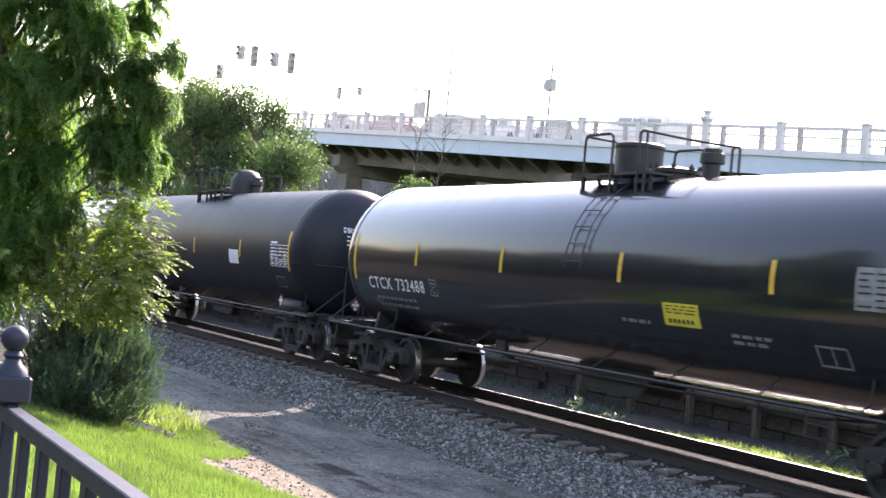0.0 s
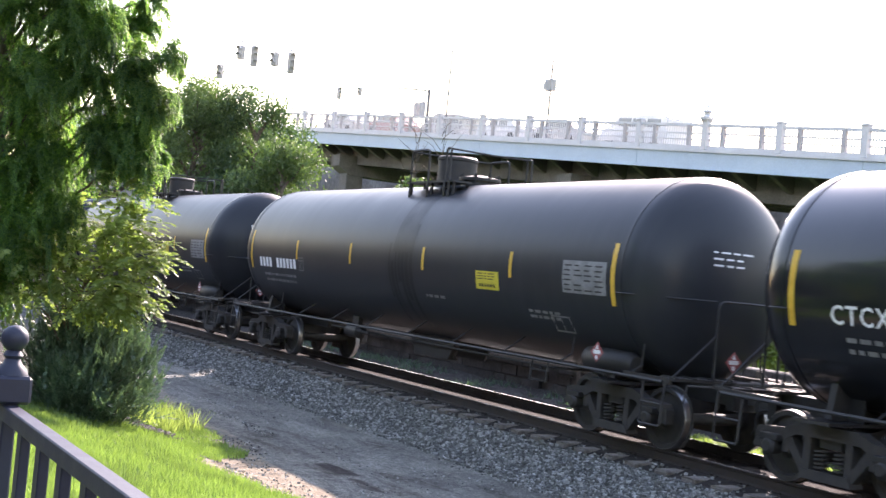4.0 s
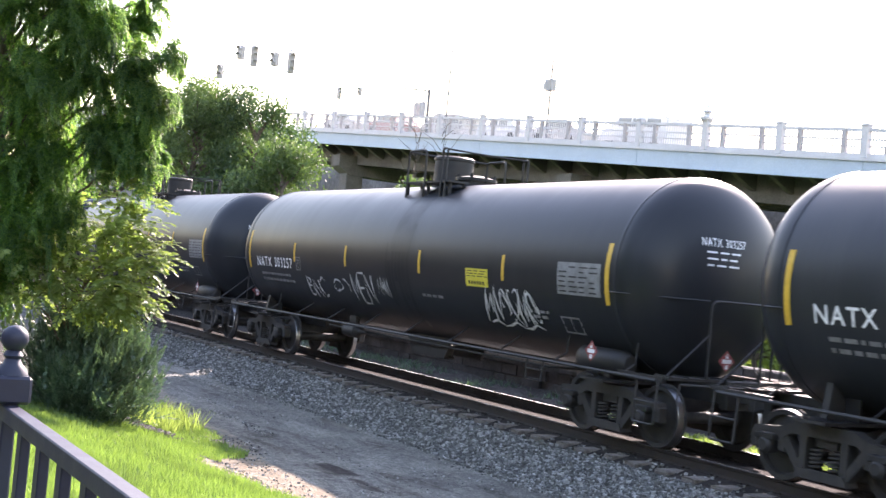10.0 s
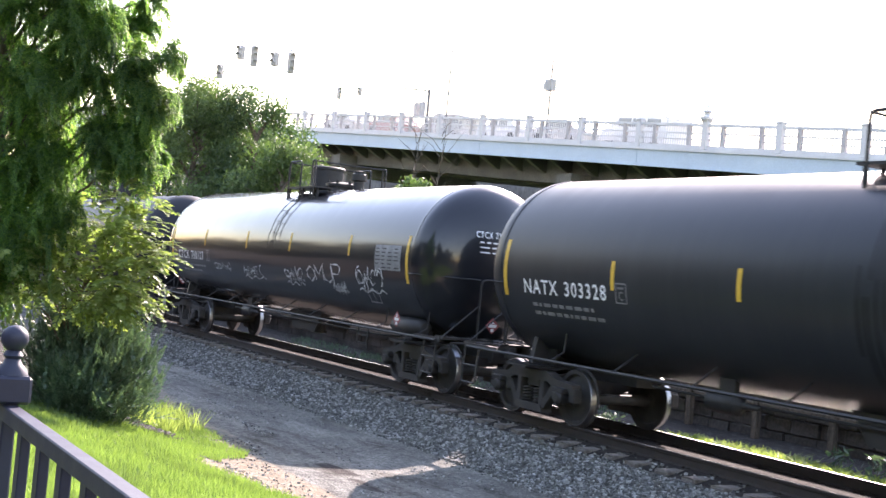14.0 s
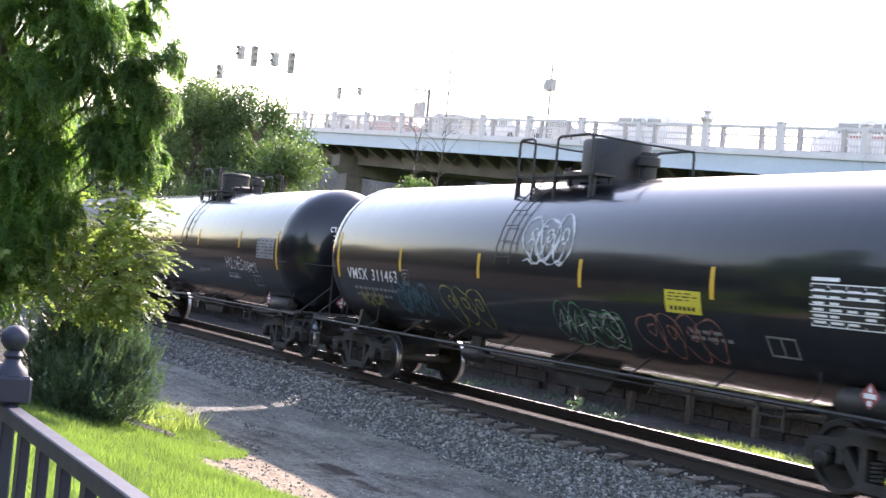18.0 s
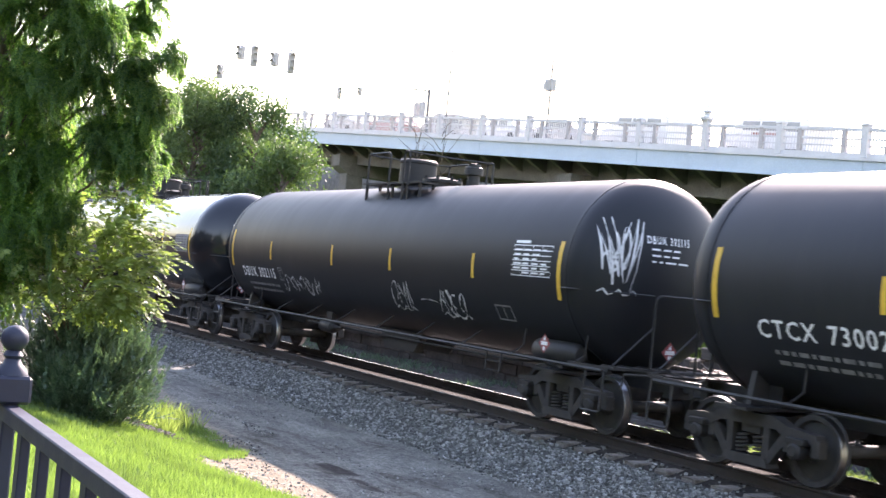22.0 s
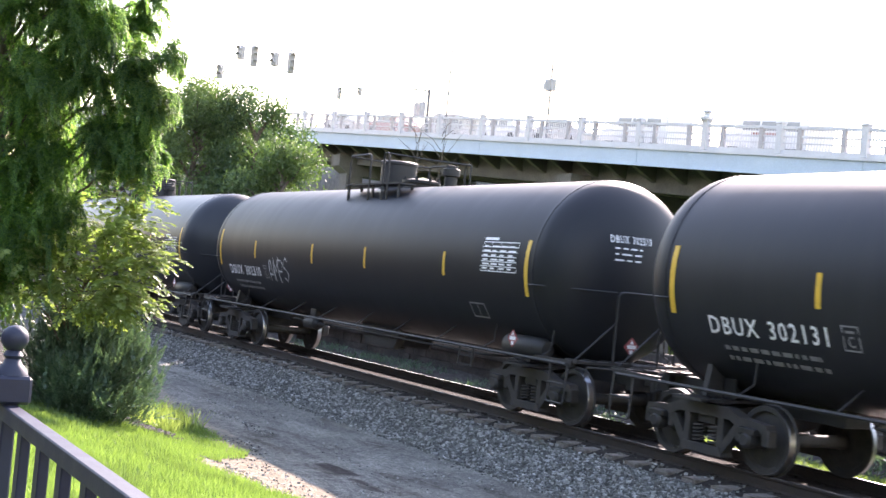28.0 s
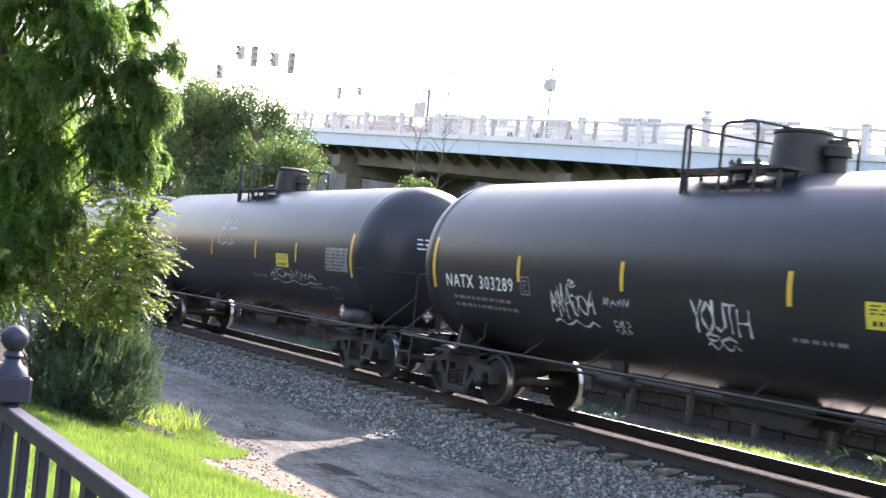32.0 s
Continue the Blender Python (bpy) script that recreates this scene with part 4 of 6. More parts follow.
    plat = part("top_platform", S[top], None, car)
    part("top_platform", S[top], None, car, at=Matrix.Diagonal((1, -1, 1, 1)))
    for pts, r in railing_tubes(top):
        part("handrail", tube(BM(), pts, r, 6), M["steel_dark"], plat)
    part("valve_housing", housing_mesh(top), None, car)
    for x in (-7.23, 7.23):
        part("reflector", REFLECT_LONG, None, tank, "long yellow reflective strip", at=pose(x, 0, 0))
    for put in ((lambda a, b: Vector((6.95 + a, -1.5, 1.3 + b))), (lambda a, b: Vector((8.63, -0.38 + a, 1.37 + b)))):
        pl = part("hazard_placard", placard_mesh(put), None, car, "red diamond placard")
        part("placard_print", placard_bars(lambda a, b: put(a, b) + (Vector((0, -0.004, 0)) if put(0, 0).y < -1 else Vector((0.004, 0, 0)))), None, pl)
    return car


LOOKS = {"satin": "satin black jacketed", "gloss": "glossy black", "brown": "dusty brown-black"}
# wagon order: kind, reporting letters and number, graffiti (x, z, width, height, letters, colour, line width)
CONSIST = [
    ("satin", "hoop", "", []),
    ("gloss", "hoop", "CTCX 732488", []),
    ("brown", "dome", "DBUX 300106", []),
    ("gloss", "hoop", "CTCX 731257", []),
    ("satin", "hoop", "", []),
    ("satin", "hoop", "NATX 303283", [(-3.6, 1.47, 0.55, 0.62, -2, "white", 0.03)]),
    ("satin", "hoop", "NATX 303492", [(-3.25, 1.72, 1.0, 0.46, 4, "white", 0.035), (-1.83, 1.78, 1.55, 0.4, -5, "white", 0.032), (1.25, 1.46, 1.4, 0.7, 5, "white", 0.06), (2.8, 1.72, 0.9, 0.25, 4, "white", 0.03), (4.18, 1.75, 1.4, 0.28, 5, "white", 0.03)]),
    ("satin", "hoop", "NATX 303223", []),
    ("satin", "hoop", "NATX 303257", [(-3.89, 1.52, 0.95, 0.42, "BNC", "white", 0.045), (-2.41, 1.68, 0.76, 0.28, 2, "white", 0.04), (-1.52, 1.5, 0.92, 0.58, "MEN", "white", 0.05), (-0.35, 1.72, 0.5, 0.33, 3, "white", 0.025), (3.7, 1.55, 1.6, 0.6, 6, "white", 0.05)]),
    ("satin", "hoop", "NATX 303401", []),
    ("satin", "hoop", "NATX 303328", []),
    ("gloss", "hoop", "CTCX 730127", [(-3.7, 1.85, 1.2, 0.18, 5, "white", 0.02), (-1.6, 1.8, 1.4, 0.22, 5, "white", 0.028), (1.13, 1.78, 1.0, 0.34, 4, "white", 0.035), (2.4, 1.85, 1.85, 0.36, "OMUP", "white", 0.045), (3.7, 1.64, 0.65, 0.26, 3, "white", 0.035), (5.0, 1.82, 1.2, 0.4, 4, "white", 0.04)]),
    ("brown", "cage", "CTCX 731411", []),
    ("gloss", "walk", "VMSX 311463", [(-0.25, 2.6, 1.25, 0.7, -3, "white", 0.05), (-0.2, 2.62, 1.1, 0.5, 4, "white", 0.04), (-6.4, 1.48, 0.95, 0.3, 5, "yellow", 0.05), (-4.8, 1.5, 1.4, 0.48, -3, "blue", 0.07), (-4.7, 1.55, 1.2, 0.36, 5, "blue", 0.06), (-2.9, 1.43, 1.4, 0.58, -3, "yellow", 0.035), (0.6, 1.4, 1.65, 0.52, -4, "green", 0.03), (0.65, 1.44, 1.55, 0.42, 4, "white", 0.018), (2.7, 1.44, 1.65, 0.5, -4, "red", 0.035)]),
    ("gloss", "hoop", "CTCX 731073", [(-3.85, 1.72, 2.5, 0.42, 7, "white", 0.018), (3.74, 1.92, 1.25, 0.26, "HOLMES", "white", 0.035), (5.05, 1.95, 0.85, 0.17, 5, "white", 0.03), (3.69, 1.66, 0.75, 0.09, 6, "white", 0.015)]),
    ("brown", "cage", "CTCX 730020", []),
    ("brown", "wide", "DBUX 302115", [(-4.15, 1.55, 2.1, 0.33, 8, "white", 0.03), (1.46, 1.57, 0.75, 0.48, 3, "white", 0.035), (2.6, 1.72, 0.6, 0.05, 1, "white", 0.02), (3.3, 1.56, 0.95, 0.42, 4, "white", 0.04)]),
    ("gloss", "hoop", "CTCX 731044", [(0.7, 2.55, 0.85, 0.55, 4, "white", 0.045), (0.75, 2.2, 0.75, 0.4, 4, "white", 0.04), (0.8, 1.82, 0.7, 0.45, -1, "white", 0.03)]),
    ("brown", "cage", "CTCX 731432", [(-4.1, 1.68, 1.9, 0.66, -4, "yellow", 0.03), (-2.2, 1.72, 0.9, 0.4, 4, "yellow", 0.035), (-0.46, 1.66, 2.25, 0.52, 8, "white", 0.04), (0.2, 1.56, 0.9, 0.12, -2, "white", 0.025), (2.5, 1.69, 1.8, 0.5, 8, "white", 0.045)]),
    ("brown", "wide", "DBUX 302131", []),
    ("brown", "wide", "DBUX 302310", [(-3.95, 1.74, 1.2, 0.5, "AMPS", "white", 0.045)]),
    ("satin", "cage", "NATX 303122", [(-0.53, 1.85, 1.2, 0.3, "HUNT", "white", 0.028), (2.28, 1.85, 1.4, 0.35, "BPF", "white", 0.03), (1.0, 1.48, 1.1, 0.22, 6, "white", 0.022), (-5.5, 1.5, 2.2, 0.4, 6, "white", 0.018), (-2.05, 2.2, 0.4, 0.35, 2, "white", 0.025), (-1.75, 2.92, 0.65, 0.28, 4, "white", 0.03)]),
    ("satin", "cage", "NATX 303289", [(-3.58, 1.72, 1.15, 0.5, 6, "white", 0.045), (-3.05, 2.22, 0.14, 0.1, -1, "white", 0.03), (-2.2, 1.97, 0.6, 0.14, 4, "white", 0.025), (-2.05, 1.68, 0.35, 0.12, 3, "white", 0.03), (-0.31, 1.8, 1.1, 0.38, "YOUTH", "white", 0.055), (-0.1, 1.66, 0.6, 0.12, 2, "white", 0.04)]),
    ("satin", "cage", "", [(-0.9, 2.6, 1.2, 0.7, 3, "white", 0.04), (2.7, 1.8, 2.6, 0.24, 6, "white", 0.025)]),
    ("satin", "cage", "", []),
    ("satin", "cage", "", []),
]
# by wagon: the short strips along the shell and their height, the data panel's corner, the yellow notice's corner, the stencilled frame's corner
FITTINGS = {
    0: ((-4.6, -1.65, 1.53, 4.55), 2.57, (5.85, 2.25), (2.47, 1.82), (5.17, 1.54)),
    1: ((-4.35, -2.04, 0.49, 4.08), 2.44, (6.12, 2.08), None, (6.28, 1.6)),
    2: ((-4.46, -1.36, 1.65, 4.74), 2.67, (5.95, 2.24), None, (5.46, 1.57)),
    3: ((-4.42, -1.62, 1.5, 4.49), 2.5, (5.97, 2.13), (3.4, 2.05), (5.5, 1.5)),
    4: ((-4.44, -1.73, 1.31, 4.52), 2.44, (6.0, 2.09), (3.25, 2.08), (5.9, 1.5)),
    5: ((-4.41, -2.12, 2.05, 4.51), 2.57, (6.07, 2.12), (2.88, 1.95), (6.1, 1.5)),
    6: ((-4.45, -1.53, 1.5, 4.43), 2.5, (5.98, 2.1), (3.25, 2.08), (5.9, 1.5)),
    7: ((-4.42, -1.72, 1.5, 4.4), 2.44, (5.97, 2.1), (3.2, 2.08), (5.9, 1.5)),
    8: ((-4.38, -2.1, 2.06, 4.5), 2.57, (6.05, 2.09), None, (6.13, 1.6)),
    9: ((-4.36, -1.75, 1.3, 4.61), 2.44, (5.95, 2.12), (3.35, 2.07), (5.9, 1.5)),
    10: ((-4.41, -1.29, 1.49, 4.66), 2.67, (5.87, 2.22), None, (5.31, 1.54)),
    11: ((-4.66, -1.6, 1.4, 4.5), 2.38, (5.9, 2.3), None, (5.3, 1.54)),
    12: ((-4.43, -1.56, 1.38, 4.29), 2.44, (5.99, 2.02), (3.34, 2.0), (5.18, 1.58)),
    13: ((-4.46, -1.17, 1.55, 4.73), 2.67, (5.96, 2.24), None, (5.47, 1.55)),
    14: ((-4.5, -1.9, 1.35, 4.17), 2.44, (5.95, 2.33), None, (5.3, 1.55)),
    15: ((-4.63, -1.17, 1.54, 4.66), 2.44, (5.9, 2.33), None, (5.23, 1.56)),
    16: ((-4.43, -1.27, 4.75), 2.67, (5.98, 2.23), None, (5.4, 1.55)),
    17: ((-4.62, -1.65, 1.31, 4.29), 2.44, (5.94, 2.1), None, (6.19, 1.6)),
    18: ((-4.62, -1.3, 1.4, 4.6), 2.44, (5.86, 2.34), None, (5.3, 1.55)),
    19: ((-4.74, -1.31, 1.33, 4.56), 2.44, (5.84, 2.36), None, (5.3, 1.55)),
    20: ((-4.47, -1.41, 1.87, 4.34), 2.44, (5.89, 2.12), None, (5.9, 1.5)),
    21: ((-4.44, -1.74, 1.52, 4.2), 2.44, (5.95, 2.12), (2.68, 2.05), (5.9, 1.5)),
    22: ((-4.45, -1.38, 1.81, 4.33), 2.44, (5.96, 2.1), (3.15, 2.08), (5.9, 1.5)),
}
# by wagon: where the reporting mark begins, its foot and its width
MARKS = {0: (-6.67, 1.855, 2.3), 1: (-6.59, 2.025, 1.98), 2: (-6.62, 2.07, 2.03), 4: (-6.79, 2.05, 2.13), 5: (-6.74, 1.985, 2.15), 6: (-6.82, 2.06, 2.2), 7: (-6.75, 2.07, 2.17),
         8: (-6.7, 1.995, 2.13), 9: (-6.7, 2.07, 2.18), 11: (-6.82, 2.01, 2.0), 12: (-6.8, 1.995, 2.2), 13: (-6.65, 2.085, 2.05), 14: (-6.5, 1.82, 2.25), 15: (-6.62, 1.79, 2.1),
         16: (-6.67, 2.08, 2.12), 17: (-6.88, 2.08, 2.08), 18: (-6.57, 1.795, 2.05), 19: (-6.67, 1.8, 2.15), 20: (-6.84, 2.08, 2.18), 21: (-6.82, 2.05, 2.2)}
SPRAY = {"white": "spray_white", "yellow": "spray_yellow", "blue": "spray_blue", "red": "spray_red", "green": "spray_green"}
PROTO = {}


def mark_wagon(car, kind, mark, tags, k):
    """Lettering, data panel, notices and graffiti of one wagon, all painted on its shell."""
    rnd = random.Random(100 + k)
    tank = next(c for c in car.children if c.name.startswith("tank"))
    shell = lambda u, v: on_shell(u, v, 0.007)
    strips, sz, (px, pz), note, (fx, fz) = FITTINGS[min(max(k, 0), 22)]
    for x in strips:
        part("marker_strip", REFLECT_SHORT[sz], None, tank, "short yellow reflective strip", at=pose(x, 0, 0))
    tx, tz, tw = MARKS.get(k, (-6.7, 2.06, 2.15))
    if mark:
        for me in lettering(mark, tw, 0.225, lambda u, v: on_shell(tx + u, tz + v, 0.007), M["white_mark"]):
            part("letter", me, None, tank, "white stencilled character")
        for me in lettering(mark, 0.78, 0.12, lambda u, v: on_head(-0.64 + u, 3.0 + v), M["white_mark"]):
            part("letter", me, None, tank, "small white stencilled character")
    else:
        for j in range(10):
            part("letter", bars([(tx + 0.2 * j + (0.25 if j > 3 else 0), tz, 0.14, 0.22)], shell, M["white_mark"]), None, tank, "white stencilled bar")
    tagged(part("small_writing", bars(word_rows(rnd, tx + 0.2, tz - 0.2, 2, 2.0, 0.055, 0.13), shell, M["grey_mark"]), None, tank, "two faded lines of small stencil"), kind="stuff")
    tagged(part("head_writing", bars(word_rows(rnd, -0.56, 2.9, 3, 0.55, 0.027, 0.095), on_head, M["white_mark"]), None, tank, "three lines of small white stencil"), kind="stuff")
    cx = tx + tw + 0.22
    box_rows = [(cx, tz - 0.03, 0.26, 0.02), (cx, tz + 0.25, 0.26, 0.02), (cx, tz - 0.03, 0.02, 0.3), (cx + 0.24, tz - 0.03, 0.02, 0.3), (cx + 0.06, tz + 0.18, 0.14, 0.03)]
    for me in lettering("C", 0.1, 0.13, lambda u, v: on_shell(cx + 0.08 + u, tz + 0.02 + v, 0.008), M["grey_mark"]):
        part("letter", me, None, tank, "faded stencilled character")
    part("class_mark", bars(box_rows, shell, M["grey_mark"], "class_mark"), None, tank, "small square stencilled frame")
    pan = BM()
    shell_strip(pan, px, px + 1.1, pz, pz + 0.5, 0.005)
    table = kind == "brown" or k in (12, 17, 20)
    part("data_panel", pan, M["steel_dark" if table else "grey_mark"], tank, "dark data panel with a white table" if table else "grey data panel with rows of small print")
    rows = [(px + 0.05 + 0.26 * i, pz + 0.04 + 0.075 * j, rnd.uniform(0.12, 0.22), 0.03 if table else 0.022) for i in range(4) for j in range(6) if rnd.random() < 0.9]
    if table:
        rows += [(px, pz + 0.083 * j, 1.1, 0.014) for j in range(7)] + [(px + 0.272 * i, pz, 0.014, 0.5) for i in range(5)] + [(px + 0.02, pz + 0.54, 0.42, 0.045)]
    tagged(part("panel_print", bars(rows, lambda u, v: on_shell(u, v, 0.01), M["white_mark" if table else "steel_dark"], "panel_print"), None, tank), kind="stuff")
    if note:
        yb = BM()
        nx, nz = note
        shell_strip(yb, nx, nx + 0.73, nz, nz + 0.31, 0.006)
        part("notice", yb, M["panel_yellow"], tank, "yellow notice panel with black print")
        tagged(part("notice_print", bars(word_rows(rnd, nx + 0.06, nz + 0.26, 3, 0.6, 0.016, 0.045) + [(nx + 0.1 + 0.09 * j, nz + 0.04, 0.055, 0.055) for j in range(6)], lambda u, v: on_shell(u, v, 0.01), M["steel_dark"], "notice_print"), None, tank), kind="stuff")
    if kind != "brown":
        tagged(part("belly_writing", bars(word_rows(rnd, 1.5, 1.8, 1, 0.85, 0.05, 0.1) + word_rows(rnd, 3.75 if kind == "gloss" else 4.9, 1.76, 2, 0.8, 0.045, 0.085), shell, M["grey_mark"]), None, tank, "short faded stencil line"), kind="stuff")
    fr = [(fx, fz, 0.5, 0.025), (fx, fz + 0.23, 0.5, 0.025), (fx, fz, 0.025, 0.255), (fx + 0.475, fz, 0.025, 0.255), (fx + 0.24, fz, 0.02, 0.255)]
    part("stencil_frame", bars(fr, shell, M["grey_mark"], "stencil_frame"), None, tank, "empty stencilled frame")
    for gx, gz, gw, gh, n, col, lw in tags:
        part("graffiti", ribbon(scrawl(rnd, gx, gz, gw, gh, n), lw, lambda u, v: on_shell(u, v, 0.009), M[SPRAY[col]]), None, tank, col.replace("red", "orange") + " sprayed scrawl")
    if k == 1:
        part("paper_sheet", shell_strip(BM(), 3.28, 3.96, 2.05, 2.4, 0.006), M["white_mark"], tank, "cream paper notice")
    if k == 12:
        part("graffiti", ribbon(scrawl(rnd, -1.42, 2.3, 0.85, 0.36, "WOZO") + scrawl(rnd, -1.28, 1.9, 0.5, 0.32, "FNG"), 0.06, on_head, M["spray_green"]), None, tank, "green sprayed scrawl on the end")
    if k == 15:
        part("graffiti", ribbon(scrawl(rnd, -1.3, 2.25, 0.55, 1.05, 4), 0.035, on_head, M["spray_white"]), None, tank, "white sprayed scrawl on the end")


PAINTED = ("letter", "marker_strip", "paper_sheet", "small_writing", "head_writing", "class_mark", "data_panel", "panel_print", "notice", "notice_print", "belly_writing", "stencil_frame", "graffiti")
WAGONS = []
for i, (kind, top, mark, tags) in enumerate(CONSIST):
    if (kind, top) not in PROTO:
        car = PROTO[kind, top] = wagon_base(kind, top)
    else:
        car = copy_thing(PROTO[kind, top], Matrix())
        for ch in [c for c in car.children_recursive if c.name.split(".")[0] in PAINTED]:
            bpy.data.objects.remove(ch)
    tagged(car, LOOKS[kind] + " tank wagon " + ("sprayed with graffiti" if tags else "with white stencilled marks") + ", rolling", "tank wagon", "wagons of the freight train")
    mark_wagon(car, kind, mark, tags, i - 1)
    WAGONS.append((i - 1, car))


# ---- viaduct behind the track ----
B0, BD = Vector((-34.77, 26.77, 9.99)), Vector((-4.40, -0.38, 0.31))
LANE = 2.6


def on_bridge(bay, side=0.0, up=0.0):
    """Pose on the deck: bay counts the railing posts, side goes across the road, up is metres above the footway."""
    far = B0 + BD * bay + Vector((0.0, 1.0, 0.0)) * side + Vector((0, 0, up - 1.32))
    x = -BD.normalized()
    y = Vector((0, 0, 1)).cross(x).normalized()
    return Matrix.Translation(far) @ Matrix((x, y, x.cross(y))).transposed().to_4x4()


def bridge_bar(bm, a, b, y0, y1, z0, z1):
    """A long beam in bridge coordinates: bays a to b, y across (away from the track is positive), z from the footway."""
    vs = []
    for bay in (a, b):
        for y, z in ((y0, z0), (y1, z0), (y1, z1), (y0, z1)):
            vs.append(bm.verts.new(B0 + BD * bay + Vector((0, y, z - 1.32))))
    for f in ((0, 1, 2, 3), (7, 6, 5, 4), (0, 4, 5, 1), (1, 5, 6, 2), (2, 6, 7, 3), (3, 7, 4, 0)):
        bm.faces.new([vs[i] for i in f])
    return bm


BAYS = (-9, 26)


def build_bridge():
    top = thing("viaduct", "long road viaduct with pale blue girder and white railing", "bridge")
    a, b = BAYS
    part("deck", bridge_bar(BM(), a, b, 0.1, 13.0, -0.3, -0.02), M["concrete"], top)
    for i in range(a, b, 3):
        g = part("fascia_girder", bridge_bar(BM(), i, min(i + 3, b) - 0.006, -0.06, 0.1, -0.9, -0.12), M["bridge_blue"], top, "pale blue painted steel fascia")
        part("girder_flange", bridge_bar(BM(), i, min(i + 3, b) - 0.006, -0.16, 0.16, -0.94, -0.9), M["bridge_blue"], g)
    part("cornice", bridge_bar(BM(), a, b, -0.16, 0.3, -0.12, 0.0), M["bridge_white"], top)
    part("parapet_foot", bridge_bar(BM(), a, b, -0.06, 0.16, 0.0, 0.2), M["bridge_white"], top)
    for y in (2.4, 5.6, 8.8, 12.0):
        part("main_girder", bridge_bar(BM(), a, b, y - 0.2, y + 0.2, -2.1, -0.3), M["concrete"], top, "stained grey concrete girder")
    br = None
    for i in range(a * 2, b * 2):
        bay = i / 2 + 0.25
        if br is None:
            bm = BM()
            prism(bm, [(0.1, -0.3), (2.2, -0.3), (2.2, -1.6), (1.9, -1.5), (0.5, -0.75), (0.1, -0.6)], -0.15, 0.15, "X")
            br = mesh_of(bm, "bracket", M["concrete"])
        part("bracket", br, None, top, at=Matrix.Translation(B0 + BD * bay + Vector((0, 0, -1.32))))
    rail = part("railing", bridge_bar(BM(), a, b, -0.03, 0.11, 1.1, 1.24), M["bridge_white"], top)
    part("middle_rail", bridge_bar(BM(), a, b, 0.01, 0.07, 0.74, 0.82), M["bridge_white"], rail)
    part("lower_rail", bridge_bar(BM(), a, b, 0.01, 0.07, 0.46, 0.52), M["bridge_white"], rail)
    bm = BM()
    box(bm, -0.17, 0.17, -0.12, 0.18, 0.0, 1.32, 0.02)
    box(bm, -0.2, 0.2, -0.15, 0.21, 1.32, 1.42, 0.02)
    post = mesh_of(bm, "post", M["bridge_white"])
    bm = BM()
    box(bm, -0.11, 0.11, -0.04, 0.12, 0.0, 1.17, 0.01)
    small = mesh_of(bm, "small_post", M["post_worn"])
    bm = BM()
    for j in range(26):
        x = (j - 12.5) * 0.155
        box(bm, x - 0.013, x + 0.013, 0.027, 0.053, 0.18, 1.12)
    grille = mesh_of(bm, "baluster_panel", M["bridge_white"])
    for i in range(a, b + 1):
        base = B0 + BD * i + Vector((0, 0, -1.32))
        part("post", post, None, rail, at=Matrix.Translation(base))
        if i == b:
            continue
        for f in (0.24, 0.76):
            part("small_post", small, None, rail, at=Matrix.Translation(base + BD * f))
        q = on_bridge(i + 0.5)
        tagged(part("baluster_panel", grille, None, rail, "slim upright bars", at=q), kind="stuff")
    for bay in (-6, -1.5, 4.5, 10.2, 16, 22):
        p = B0 + BD * bay
        bm = BM()
        box(bm, p.x - 0.6, p.x + 0.6, p.y + 1.6, p.y + 2.9, -0.3, p.z - 3.4, 0.05)
        pier = part("pier", bm, M["concrete"], top, "stained concrete pier column")
        bm = BM()
        box(bm, p.x - 0.6, p.x + 0.6, p.y + 10, p.y + 11.3, -0.3, p.z - 3.4, 0.05)
        part("pier", bm, M["concrete"], top, "stained concrete pier column")
        bm = BM()
        prism(bm, [(p.y + 0.9, p.z - 2.9), (p.y + 12.4, p.z - 2.9), (p.y + 12.4, p.z - 3.7), (p.y + 11.3, p.z - 4.3), (p.y + 1.8, p.z - 4.3), (p.y + 0.9, p.z - 3.7)], p.x - 0.7, p.x + 0.7, "X")
        part("pier_cap", bm, M["concrete"], pier)
    # small finial lantern on one of the posts
    q = B0 + BD * 2.0 + Vector((0, 0.03, 0.1))
    bm = BM()
    lathe(bm, [(0, 0), (0.3, 0), (0.32, 0.12), (0.16, 0.2), (0.14, 0.32), (0.24, 0.38), (0.18, 0.46), (0.05, 0.5), (0.03, 0.72), (0, 0.72)], 12, "Z", q)
    part("post_lantern", bm, M["bridge_white"], top, "small ornamental lantern")
    return top


build_bridge()


def build_back_wall():
    """Dark stone retaining wall beyond the viaduct's arches, and the low block wall beside the track."""
    bm = BM()
    top = lambda x: 8.9 + 0.061 * max(-47.7 - x, -60)
    for x0, x1 in ((-260, -47.7), (-47.7, 60)):
        lo = [bm.verts.new((x, y, -0.5)) for x, y in ((x0, 41.5), (x1, 41.5), (x1, 43), (x0, 43))]
        hi = [bm.verts.new((v.co.x, v.co.y, top(v.co.x))) for v in lo]
        bm.faces.new(lo[::-1])
        bm.faces.new(hi)
        for i in range(4):
            j = (i + 1) % 4
            bm.faces.new((lo[i], lo[j], hi[j], hi[i]))
    thing("wall_back", "dark stained retaining wall under the viaduct", "wall", kind="structure", mesh=mesh_of(bm, "wall_back", M["wall_far"]))


build_back_wall()


